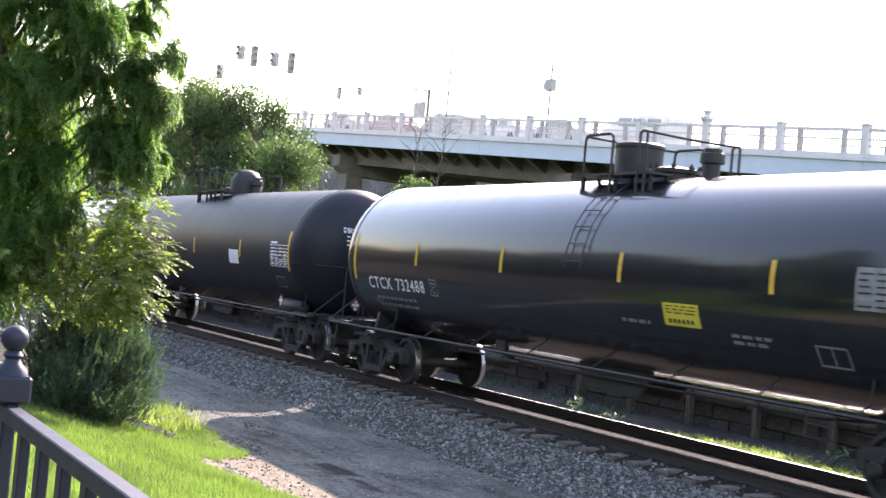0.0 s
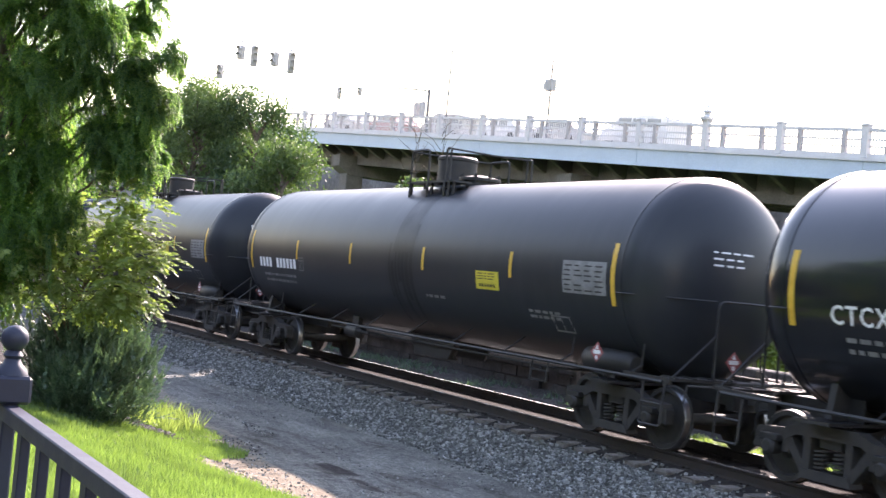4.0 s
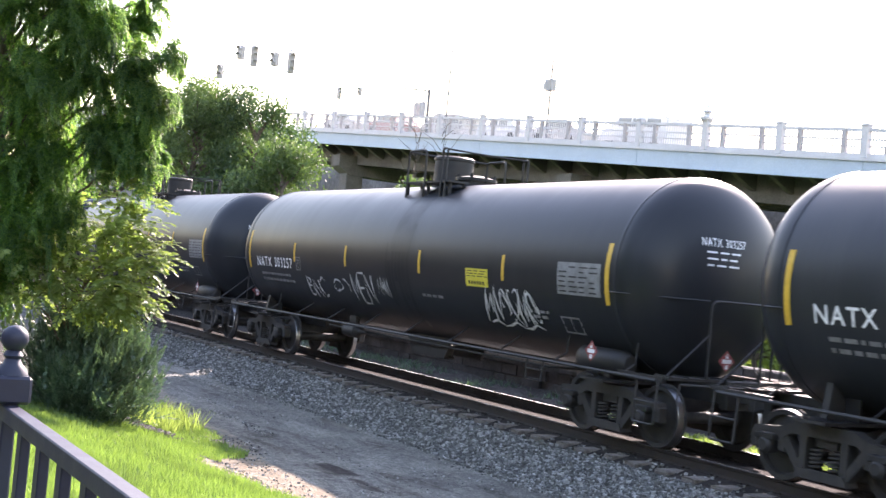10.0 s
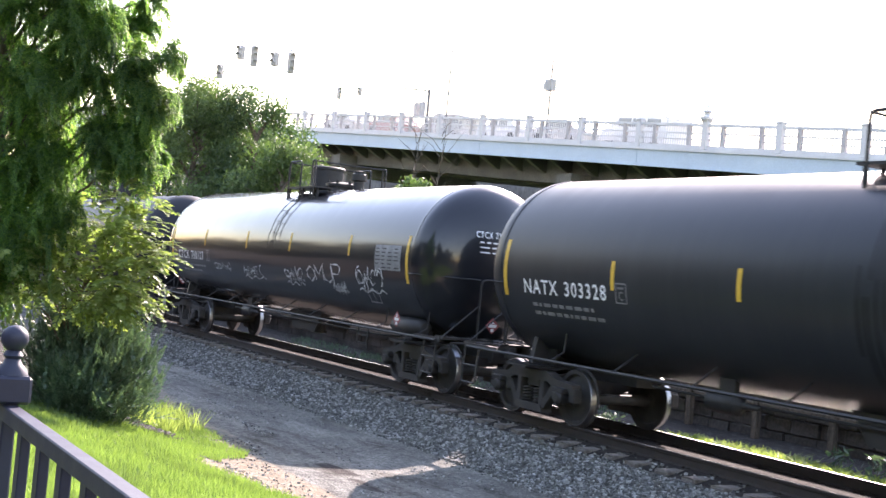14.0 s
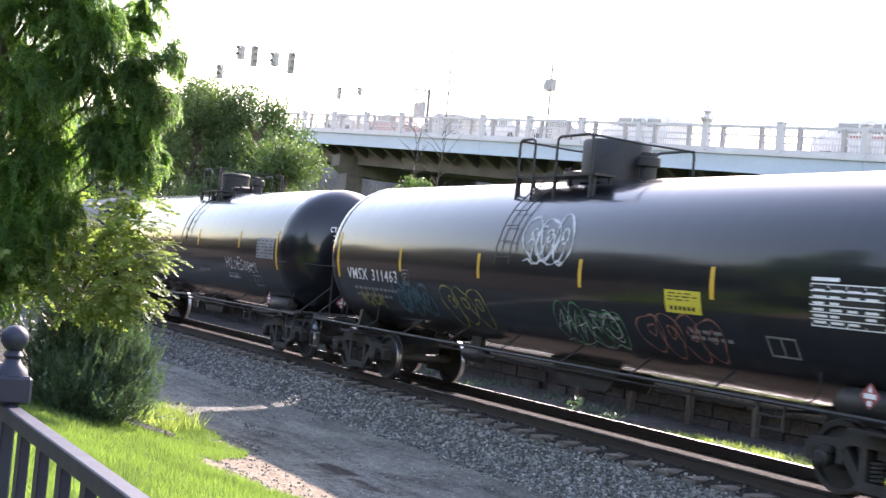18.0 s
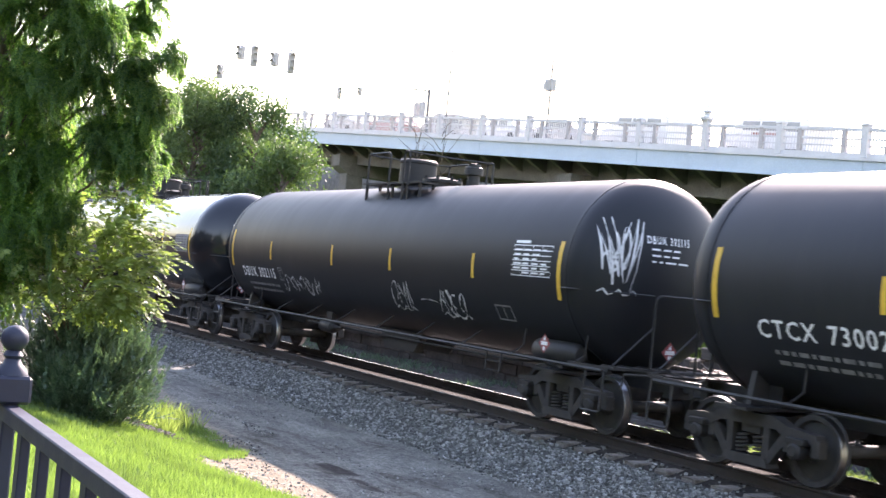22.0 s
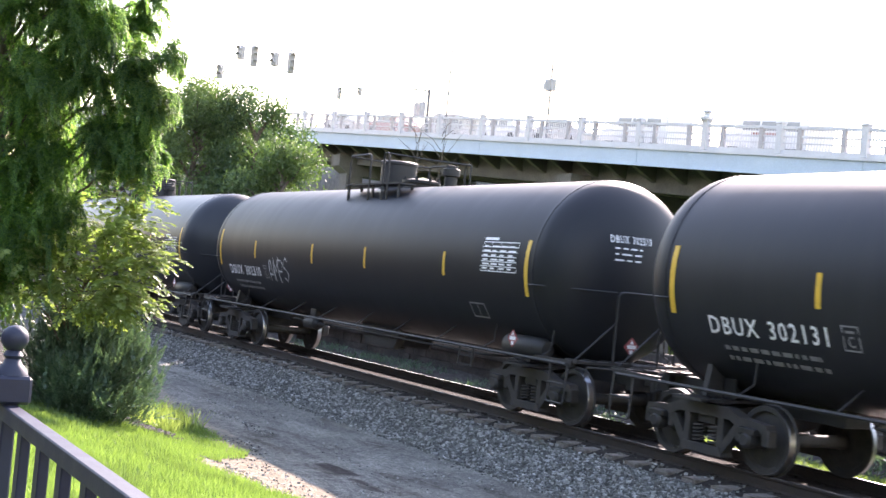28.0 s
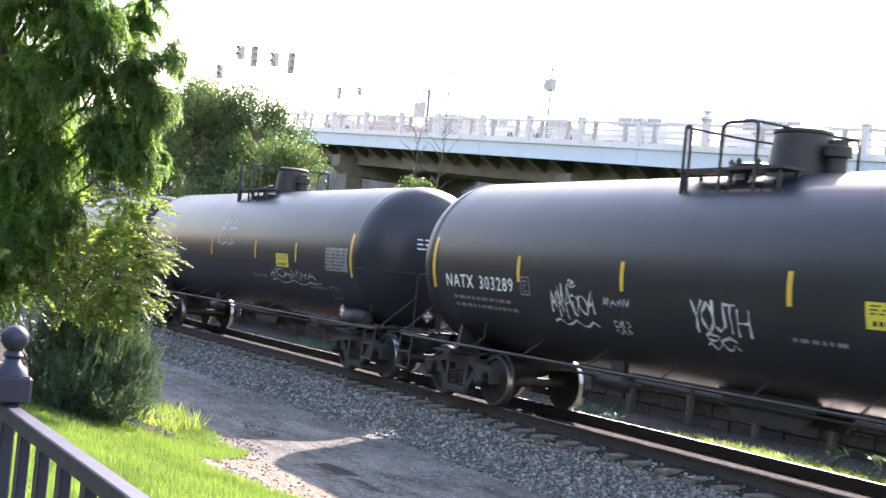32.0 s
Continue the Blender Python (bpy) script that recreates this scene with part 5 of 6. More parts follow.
def build_low_wall():
    wall = thing("wall_low", "low weathered block wall in shade beyond the track", "wall", kind="structure")
    rnd = random.Random(9)
    shapes = []
    for s in range(6):
        bm = BM()
        w = 0.52 + 0.06 * s
        box(bm, 0.01, w - 0.01, -0.15, 0.15, 0.01, 0.27, 0.018)
        for v in bm.verts:
            v.co += Vector((rnd.uniform(-0.012, 0.012), rnd.uniform(-0.02, 0.02), rnd.uniform(-0.01, 0.01)))
        shapes.append((w, mesh_of(bm, "block", M["block"])))
    for row in range(6):
        x = -24.5 + rnd.uniform(0, 0.4)
        while x < -7:
            w, me = rnd.choice(shapes)
            if row < 5 or rnd.random() < 0.55:
                ob = part("block", me, None, wall, at=pose(x, 5.0 + rnd.uniform(-0.025, 0.025), -0.42 + 0.28 * row))
            x += w
    far = BM()
    for row in range(6):
        x = -70.0 + rnd.uniform(0, 0.4)
        while x < -25.2:
            w = rnd.uniform(0.5, 0.85)
            if row < 5 or rnd.random() < 0.6:
                box(far, x + 0.01, x + w - 0.01, 4.85 + rnd.uniform(-0.02, 0.02), 5.15, -0.41 + 0.28 * row, -0.15 + 0.28 * row)
            x += w
    tagged(part("distant_blocks", far, M["block"], wall), kind="stuff")
    core = BM()
    box(core, -70, -7, 4.93, 5.2, -0.5, 0.98)
    part("mortar_core", core, M["block"], wall)
    # timber walings and stakes in front of it
    for z in (0.28, 0.68):
        bm = BM()
        box(bm, -60, -7, 4.6, 4.72, z, z + 0.09, 0.01)
        part("waling", bm, M["bark"], wall, "weathered timber rail")
    for i in range(9):
        bm = BM()
        x = -23 + 1.9 * i
        box(bm, x - 0.07, x + 0.07, 4.55, 4.68, -0.45, 0.95, 0.01)
        part("stake", bm, M["bark"], wall, "weathered timber stake")


build_low_wall()


# ---- traffic on the viaduct ----
def vehicle(name, label, category, paint, length, height, boxy):
    """A road vehicle facing -x in its own space: body, cabin with windows, wheels."""
    v = thing(name, label, category)
    h = height
    L = length / 2
    bm = BM()
    if boxy:
        prism(bm, [(-L, 0.35), (L, 0.35), (L, h * 0.95), (L - 0.15, h), (-L + 1.5, h), (-L + 0.75, h * 0.62), (-L + 0.08, h * 0.52)], -0.95, 0.95)
    else:
        prism(bm, [(-L, 0.32), (L, 0.32), (L, h * 0.6), (L - 0.5, h * 0.66), (L - 1.1, h * 0.97), (L - 1.6, h), (-L + 2.0, h), (-L + 1.25, h * 0.66), (-L + 0.1, h * 0.56)], -0.88, 0.88)
    bmesh.ops.bevel(bm, geom=list(bm.edges), offset=0.05, segments=2, affect="EDGES")
    part("body", bm, M[paint], v, smooth=35)
    n = 3 if boxy else 2
    x0, x1 = -L + 1.35, L - (0.4 if boxy else 1.25)
    for s in (-1, 1):
        for j in range(n):
            bm = BM()
            a, b = x0 + (x1 - x0) * j / n + 0.06, x0 + (x1 - x0) * (j + 1) / n - 0.06
            y = s * (0.955 if boxy else 0.885)
            box(bm, a, b, y - 0.012, y + 0.012, h * 0.66, h * 0.9, 0.008)
            part("side_window", bm, M["glass"], v, "pale reflective glass")
        for wx in (-L + 0.85, L - 0.85):
            bm = BM()
            lathe(bm, [(0, -0.1), (0.2, -0.11), (0.3, -0.1), (0.34, -0.06), (0.34, 0.06), (0.3, 0.1), (0, 0.1)], 20, "Y", (wx, s * 0.82, 0.34))
            part("wheel", bm, M["rubber"], v, "black tyre")
        bm = BM()
        box(bm, -L - 0.015, -L + 0.05, s * 0.62 - 0.15, s * 0.62 + 0.15, h * 0.4, h * 0.47, 0.01)
        part("headlight", bm, M["galv"], v)
    bm = BM()
    if boxy:
        prism(bm, [(-L + 0.84, h * 0.66), (-L + 1.4, h * 0.94), (-L + 1.38, h * 0.945), (-L + 0.8, h * 0.66)], -0.8, 0.8)
    else:
        prism(bm, [(-L + 1.31, h * 0.7), (-L + 1.9, h * 0.96), (-L + 1.88, h * 0.97), (-L + 1.27, h * 0.7)], -0.75, 0.75)
    part("windscreen", bm, M["glass"], v)
    return v


VEHICLES = {"arriving": vehicle("delivery_van", "white van with red-striped side on the viaduct", "van", "car_white", 5.2, 1.8, True)}
bm = BM()
box(bm, -0.6, 1.2, -0.965, 0.965, 0.95, 1.1)
part("side_stripe", bm, M["car_red"], VEHICLES["arriving"], "dull red stripe")
for bay, name, label, cat, paint, ln, h, boxy in (
        (3.59, "parked_van", "pale van waiting in traffic on the viaduct", "van", "car_white", 5.0, 1.8, True),
        (5.04, "saloon_car", "silver car waiting in traffic on the viaduct", "car", "car_silver", 4.5, 1.5, False),
        (6.24, "saloon_car", "white car waiting in traffic on the viaduct", "car", "car_white", 4.4, 1.5, False),
        (7.59, "estate_car", "silver estate car waiting on the viaduct", "car", "car_silver", 4.7, 1.6, True),
        (9.2, "saloon_car", "red car waiting in traffic on the viaduct", "car", "car_red", 4.4, 1.5, False),
        (10.6, "saloon_car", "pale silver car waiting on the viaduct", "car", "car_silver", 4.5, 1.5, False)):
    v = vehicle(name, label, cat, paint, ln, h, boxy)
    v.matrix_basis = on_bridge(bay, LANE, 0)


# ---- signals and poles ----
def signal_head(at, three=True):
    s = thing("traffic_signal", "dark traffic signal head hung over the viaduct road", "traffic signal", at, "signals over the road")
    bm = BM()
    hh = 0.62 if three else 0.42
    box(bm, -0.2, 0.2, -0.16, 0.16, -hh, hh, 0.03)
    part("housing", bm, M["signal"], s)
    for j in range(3 if three else 2):
        z = hh - 0.22 - 0.4 * j
        bm = BM()
        rod(bm, (0, -0.16, z), (0, -0.19, z), 0.14, 14)
        lens = part("lens", bm, M["galv"], s, "unlit grey lens")
        bm = BM()
        pts = [(0.17 * math.cos(t), 0.17 * math.sin(t)) for t in [math.pi * i / 8 for i in range(9)]] + [(0.15 * math.cos(t), 0.15 * math.sin(t)) for t in [math.pi * (8 - i) / 8 for i in range(9)]]
        prism(bm, [(a, b + z) for a, b in pts], -0.36, -0.17)
        part("visor", bm, M["signal"], lens)
    bm = BM()
    rod(bm, (0, 0, hh), (0, 0, hh + 0.45), 0.03, 8)
    part("hanger", bm, M["signal"], s)
    return s


def build_signals():
    r = Vector((0.5, 0.866, 0))
    for x, y, z, three, yaw in ((-71.43, 13.04, 14.78, False, 30), (-71.03, 13.75, 14.62, True, 80), (-70.39, 14.87, 14.57, False, 30), (-69.89, 15.73, 14.42, True, 80), (-72.04, 12.05, 13.49, False, 50)):
        signal_head(pose(x, y, z, 0, 0, yaw), three)
    # two heads further down the road
    for x, y, z, three, yaw in ((-68.37, 18.44, 12.87, True, 90), (-67.74, 19.53, 13.09, False, 40)):
        p = EYE + (Vector((x, y, z)) - EYE) * 1.7
        signal_head(Matrix.Translation(p) @ pose(0, 0, 0, 0, 0, yaw), three)
    cable = thing("span_cable", "thin steel cable carrying the traffic signals", "cable")
    bm = BM()
    tube(bm, [(-74.5, 6.0, 15.9), (-72.9, 10.4, 15.5), (-71.4, 13.04, 15.45), (-70.4, 14.9, 15.25), (-69.9, 15.7, 15.2), *[EYE + (Vector(q) - EYE) * 1.7 + Vector((0, 0, 1.0)) for q in ((-68.37, 18.44, 12.87), (-67.74, 19.53, 13.09))]], 0.035, 5)
    part("cable", bm, M["signal"], cable)
    bm = BM()
    rod(bm, (-74.5, 6, -0.1), (-74.5, 6, 16.2), 0.14, 10, 0.09)
    part("cable_pole", bm, M["galv"], cable, "tall galvanised pole")
    # mast with a short arm and two heads
    p = B0 + BD * 7.55 + Vector((0, 0.6, -1.3))
    mast = thing("signal_mast", "grey signal mast with a thin arm", "signal mast", Matrix.Translation(p))
    bm = BM()
    rod(bm, (0, 0, 0), (0, 0, 3.0), 0.11, 10, 0.09)
    part("pole", bm, M["pole_dark"], mast)
    bm = BM()
    tube(bm, [(0, 0, 2.9), (-1.2, -1.0, 3.0), (-2.6, -1.9, 2.95)], 0.05, 6)
    part("arm", bm, M["pole_dark"], mast)
    for dx in (-0.3, -1.1):
        bm = BM()
        box(bm, dx - 0.2, dx + 0.2, -0.35, -0.1, 1.2, 2.2, 0.03)
        part("head", bm, M["signal"], mast, "dull grey signal head")
    for bay, h, nm in ((7.1, 5.6, "whip_pole"), (4.85, 4.6, "camera_pole")):
        q = B0 + BD * bay + Vector((0, 0.7, -1.3))
        t = thing(nm, "slim grey pole rising from the viaduct railing", "pole", Matrix.Translation(q))
        bm = BM()
        rod(bm, (0, 0, 0), (0, 0, h), 0.06, 8, 0.045)
        part("pole", bm, M["pole_dark"], t)
        if nm == "camera_pole":
            bm = BM()
            box(bm, -0.28, 0.28, -0.2, 0.2, 2.9, 3.55, 0.03)
            part("box", bm, M["galv"], t, "pale equipment box")
            bm = BM()
            box(bm, -0.52, -0.28, -0.15, 0.15, 3.0, 3.45, 0.02)
            part("side_panel", bm, M["signal"], t, "dark side panel")


build_signals()


# ---- plants ----
def frame_of(d):
    d = d / (np.linalg.norm(d) + 1e-9)
    s = np.cross(d, (0, 0, 1.0))
    s = s / (np.linalg.norm(s) + 1e-6)
    return d, s, np.cross(s, d)


def spray_shape(rng, n, length, leaf, width, droop, spread):
    """One twig of paired narrow leaflets along +x that hangs towards -z. Returns quads as (n, 4, 3)."""
    quads = []
    for i in range(n):
        t = (i + 0.5) / n
        base = np.array((length * t * (1 - 0.35 * droop * t), 0, -droop * length * t * t))
        for s in (-1, 1):
            ang = spread * (1 - 0.4 * t) * rng.uniform(0.7, 1.2)
            d = np.array((math.cos(ang), s * math.sin(ang), -0.35 * droop + rng.uniform(-0.25, 0.15)))
            d /= np.linalg.norm(d)
            l = leaf * rng.uniform(0.75, 1.2) * (1.05 - 0.5 * t)
            w = np.cross(d, (0, 0, 1.0) + rng.normal(0, 0.35, 3))
            w *= width / (np.linalg.norm(w) + 1e-6)
            quads.append([base, base + d * l * 0.5 + w, base + d * l, base + d * l * 0.5 - w])
    return np.array(quads)


def place_sprays(shapes, spots, dirs, sizes, rng):
    """Puts twigs at spots, pointing along dirs; returns one long array of quads."""
    out = []
    for p, d, s in zip(spots, dirs, sizes):
        q = shapes[rng.integers(len(shapes))]
        f, r, u = frame_of(d)
        out.append((q.reshape(-1, 3) * s) @ np.array((f, r, u)) + p)
    return np.concatenate(out).reshape(-1, 4, 3)


def quads_mesh(name, quads, mat):
    n = len(quads)
    me = bpy.data.meshes.new(name)
    me.vertices.add(n * 4)
    me.vertices.foreach_set("co", quads.astype(np.float32).ravel())
    me.loops.add(n * 4)
    me.loops.foreach_set("vertex_index", np.arange(n * 4, dtype=np.int32))
    me.polygons.add(n)
    me.polygons.foreach_set("loop_start", np.arange(0, n * 4, 4, dtype=np.int32))
    me.polygons.foreach_set("loop_total", np.full(n, 4, dtype=np.int32))
    me.materials.append(mat)
    me.update(calc_edges=True)
    me.validate()
    return me


def limb_path(rng, a, b, sag=0.0, n=5, wob=0.06):
    a, b = np.array(a, float), np.array(b, float)
    pts = []
    for i in range(n + 1):
        t = i / n
        p = a + (b - a) * t + rng.normal(0, wob, 3) * (0 < i < n) * np.linalg.norm(b - a) * 0.4
        p[2] += sag * math.sin(math.pi * t)
        pts.append(p)
    return pts


def limb(bm, pts, r0, r1, seg=7):
    rings = []
    for i, p in enumerate(pts):
        a, b = pts[max(i - 1, 0)], pts[min(i + 1, len(pts) - 1)]
        q = Vector(b - a).to_track_quat("Z", "Y")
        r = r0 + (r1 - r0) * i / (len(pts) - 1)
        rings.append([bm.verts.new(Vector(p) + q @ Vector((r * math.cos(t), r * math.sin(t), 0))) for t in (2 * math.pi * j / seg for j in range(seg))])
    for a, b in zip(rings, rings[1:]):
        o = min(range(seg), key=lambda o: (a[0].co - b[o].co).length)
        for j in range(seg):
            bm.faces.new((a[j], a[(j + 1) % seg], b[(j + 1 + o) % seg], b[(j + o) % seg]))


def build_feather_tree():
    """The near tree: drooping feathery branches that hang into view."""
    rng = np.random.default_rng(11)
    base = np.array((-17.6, -9.7, -0.35))
    tree = thing("feathery_tree", "tall green tree with drooping feathery branches by the lane", "tree", Matrix.Translation(base))
    lobes = []   # branch tips with the radius of the foliage round them, relative to the trunk's foot
    for x, y, z, r in ((-15.8, -8.15, 4.1, 0.36), (-15.85, -8.22, 3.35, 0.34), (-15.9, -8.35, 4.6, 0.36), (-15.88, -8.25, 3.75, 0.3), (-15.85, -8.35, 4.3, 0.42), (-15.95, -8.45, 3.5, 0.42), (-16.2, -8.9, 5.0, 0.5), (-16.4, -9.2, 5.2, 0.6), (-16.5, -9.5, 4.3, 0.6), (-16.3, -8.9, 4.4, 0.55),
                       (-16.2, -8.7, 3.6, 0.5), (-16.5, -9.3, 3.4, 0.55), (-16.7, -9.8, 3.0, 0.55), (-16.6, -9.6, 2.3, 0.5), (-16.4, -9.1, 2.6, 0.45), (-15.7, -8.0, 4.75, 0.2), (-17.1, -8.1, 5.4, 0.3), (-17.0, -7.95, 5.7, 0.25), (-16.85, -7.6, 4.8, 0.14), (-16.9, -7.65, 4.25, 0.3), (-16.95, -7.75, 3.6, 0.28), (-17.25, -8.3, 5.2, 0.4), (-17.85, -9.4, 3.85, 0.45), (-17.75, -9.2, 3.5, 0.4), (-17.6, -9.05, 4.1, 0.4),
                       (-16.3, -9.1, 5.8, 0.55), (-16.8, -10.0, 5.4, 0.7), (-17.0, -10.4, 3.9, 0.7), (-18.2, -9.3, 4.6, 0.7), (-18.4, -10.4, 4.2, 0.8), (-17.4, -9.1, 5.6, 0.6),
                       (-17.6, -9.7, 6.8, 0.9), (-17.0, -9.4, 7.2, 0.6), (-18.2, -10.4, 6.4, 0.8), (-17.6, -9.8, 8.3, 0.6), (-16.9, -9.7, 1.7, 0.45), (-17.1, -9.2, 3.2, 0.6)):
        lobes.append((np.array((x, y, z)) - base, r))
    bm = BM()
    trunk = [np.array((0.03 * math.sin(i), 0.03 * math.cos(2 * i), 0.95 * i)) for i in range(10)]
    limb(bm, trunk, 0.17, 0.03, 9)
    part("trunk", bm, M["bark"], tree)
    shapes = [spray_shape(rng, 10, 0.3, 0.075, 0.0125, 0.5, 0.8) for _ in range(6)]
    spots, dirs, sizes = [], [], []
    for c, r in lobes:
        h = max(0.6, c[2] - 0.4 - 0.55 * np.hypot(c[0], c[1]))
        a = np.array((0, 0, h))
        path = limb_path(rng, a, c, 0.25, 6)
        bm = BM()
        limb(bm, path, 0.035, 0.008, 5)
        part("limb", bm, M["bark"], tree)
        out = c - a
        out /= np.linalg.norm(out)
        for _ in range(max(9, int(48 * (r / 0.5) ** 2))):
            # one drooping frond: an arc thickly set with side twigs
            v = rng.normal(0, 1, 3) * np.array((1, 1, 0.35)) + 0.8 * out
            v /= np.linalg.norm(v)
            start = c + rng.normal(0, 0.28, 3) * r * np.array((1, 1, 1.3))
            reach, sag = r * rng.uniform(0.7, 1.25), rng.uniform(0.7, 1.5)
            side = np.cross(v, (0, 0, 1.0))
            for j in range(22):
                t = j / 21
                p = start + v * reach * t * (1 - 0.3 * t) + np.array((0, 0, 0.12 * t - sag * reach * t * t)) + rng.normal(0, 0.012, 3)
                spots.append(p)
                dirs.append(v * 0.6 + side * (0.75 if j % 2 else -0.75) * (1 - 0.6 * t) + np.array((0, 0, -0.25 - 0.6 * t)) + rng.normal(0, 0.1, 3))
                sizes.append(rng.uniform(0.6, 0.95) * (1 - 0.35 * t))
    part("crown", quads_mesh("crown", place_sprays(shapes, spots, dirs, sizes, rng), M["leaf_dark"]), None, tree, "drooping feathery deep green foliage")


def build_light_shrub():
    """The bright pinnate sapling below the tree."""
    rng = np.random.default_rng(21)
    base = np.array((-16.9, -8.7, -0.4))
    tree = thing("young_tree", "young bright yellow-green tree with broad pinnate leaves", "tree", Matrix.Translation(base))
    tips = [np.array(p) - base for p in ((-15.7, -8.05, 2.1), (-15.8, -8.2, 1.6), (-15.95, -8.15, 2.5), (-16.0, -8.3, 2.8), (-15.95, -8.3, 2.1), (-16.1, -8.4, 2.4), (-16.0, -8.2, 1.7),
                                             (-16.3, -8.7, 1.9), (-16.4, -9.0, 1.75), (-16.6, -9.3, 1.5), (-16.2, -8.6, 1.45), (-15.9, -8.3, 1.5), (-16.5, -9.4, 2.0), (-17.0, -8.6, 2.5), (-16.7, -9.0, 2.2))]
    bm = BM()
    limb(bm, [np.array((0, 0, 0.0)), np.array((0.05, 0.02, 0.7)), np.array((0.1, 0.1, 1.5)), np.array((0.2, 0.2, 2.3))], 0.06, 0.015)
    part("trunk", bm, M["bark"], tree)
    shapes = [spray_shape(rng, 7, 0.34, 0.14, 0.03, 0.3, 1.1) for _ in range(5)]
    spots, dirs, sizes = [], [], []
    for c in tips:
        a = np.array((0.05, 0.05, max(0.5, c[2] * 0.55)))
        bm = BM()
        limb(bm, limb_path(rng, a, c, 0.1, 4), 0.018, 0.005, 5)
        part("limb", bm, M["bark"], tree)
        for _ in range(58):
            v = rng.normal(0, 1, 3)
            v /= np.linalg.norm(v)
            p = c + v * rng.uniform(0.05, 0.45) * np.array((1, 1, 0.75))
            spots.append(p)
            dirs.append(v * np.array((1, 1, 0.4)) + np.array((0.25, 0.3, -0.1)) + rng.normal(0, 0.2, 3))
            sizes.append(rng.uniform(0.55, 0.95))
    part("crown", quads_mesh("crown", place_sprays(shapes, spots, dirs, sizes, rng), M["leaf_light"]), None, tree, "sunlit yellow-green pinnate leaves")


def build_bush():
    rng = np.random.default_rng(31)
    base = np.array((-17.0, -8.4, -0.4))
    bush = thing("grey_green_bush", "dense rounded grey-green bush at the lane's edge", "bush", Matrix.Translation(base))
    shapes = [spray_shape(rng, 9, 0.26, 0.06, 0.012, -0.1, 0.7) for _ in range(5)]
    spots, dirs, sizes = [], [], []
    for i in range(60):
        a, e = rng.uniform(0, 6.28), rng.uniform(0.25, 1.45)
        d = np.array((math.cos(a) * math.cos(e), math.sin(a) * math.cos(e), math.sin(e)))
        tip = d * np.array((1.2, 1.2, 1.62)) * rng.uniform(0.75, 1.05)
        bm = BM()
        limb(bm, [np.zeros(3), tip * 0.5 + np.array((0, 0, 0.12)), tip * 0.92], 0.013, 0.004, 4)
        part("stem", bm, M["bark"], bush)
        for _ in range(105):
            t = rng.uniform(0.3, 1.05)
            p = tip * t + rng.normal(0, 0.1, 3)
            p[2] = max(p[2], 0.03)
            spots.append(p)
            dirs.append(d * 0.7 + np.array((0, 0, 0.45)) + rng.normal(0, 0.3, 3))
            sizes.append(rng.uniform(0.7, 1.2))
    part("crown", quads_mesh("crown", place_sprays(shapes, spots, dirs, sizes, rng), M["leaf_bush"]), None, bush, "fine grey-green leaves")


def build_far_tree(seed, at, height, radius, clear, label, mat="leaf_far", leaves=26000, leaf=0.125):
    rng = np.random.default_rng(seed)
    tree = thing("broadleaf_tree", label, "tree", pose(*at))
    bm = BM()
    limb(bm, [np.array((0.05 * math.sin(2 * i), 0.05 * math.cos(i), height * 0.14 * i)) for i in range(6)], 0.03 * height, 0.012 * height, 9)
    part("trunk", bm, M["bark"], tree)
    lobes = []
    for i in range(16):
        a = rng.uniform(0, 6.28)
        z = rng.uniform(clear, height * 0.95)
        wide = radius * math.sin(math.pi * min(max((z - clear) / (height - clear) * 0.8 + 0.2, 0), 1)) ** 0.7
        d = wide * rng.uniform(0.45, 0.85)
        lobes.append((np.array((d * math.cos(a), d * math.sin(a), z)), rng.uniform(0.28, 0.45) * radius))
    for c, r in lobes:
        bm = BM()
        limb(bm, limb_path(rng, (0, 0, max(height * 0.2, c[2] - 0.5 * radius)), c, 0.1, 4), 0.012 * height, 0.004 * height, 5)
        part("limb", bm, M["bark"], tree)
    w = np.array([r * r for _, r in lobes])
    pick = rng.choice(len(lobes), leaves, p=w / w.sum())
    cen = np.array([c for c, _ in lobes])[pick]
    rad = np.array([r for _, r in lobes])[pick]
    v = rng.normal(0, 1, (leaves, 3))
    v /= np.linalg.norm(v, axis=1)[:, None]
    p = cen + v * (rad * rng.uniform(0.25, 1.0, leaves) ** 0.5 * (1 + 0.25 * rng.normal(0, 1, leaves)))[:, None]
    a = rng.normal(0, 1, (leaves, 3))
    a[:, 2] -= 0.4
    a /= np.linalg.norm(a, axis=1)[:, None]
    b = np.cross(a, rng.normal(0, 1, (leaves, 3)))
    b /= np.linalg.norm(b, axis=1)[:, None]
    s = leaf * rng.uniform(0.6, 1.3, leaves)[:, None]
    quads = np.stack([p - a * s, p + b * s * 0.45, p + a * s, p - b * s * 0.45], 1)
    part("crown", quads_mesh("crown", quads, M[mat]), None, tree, "dense mid-green leaves")
    return tree


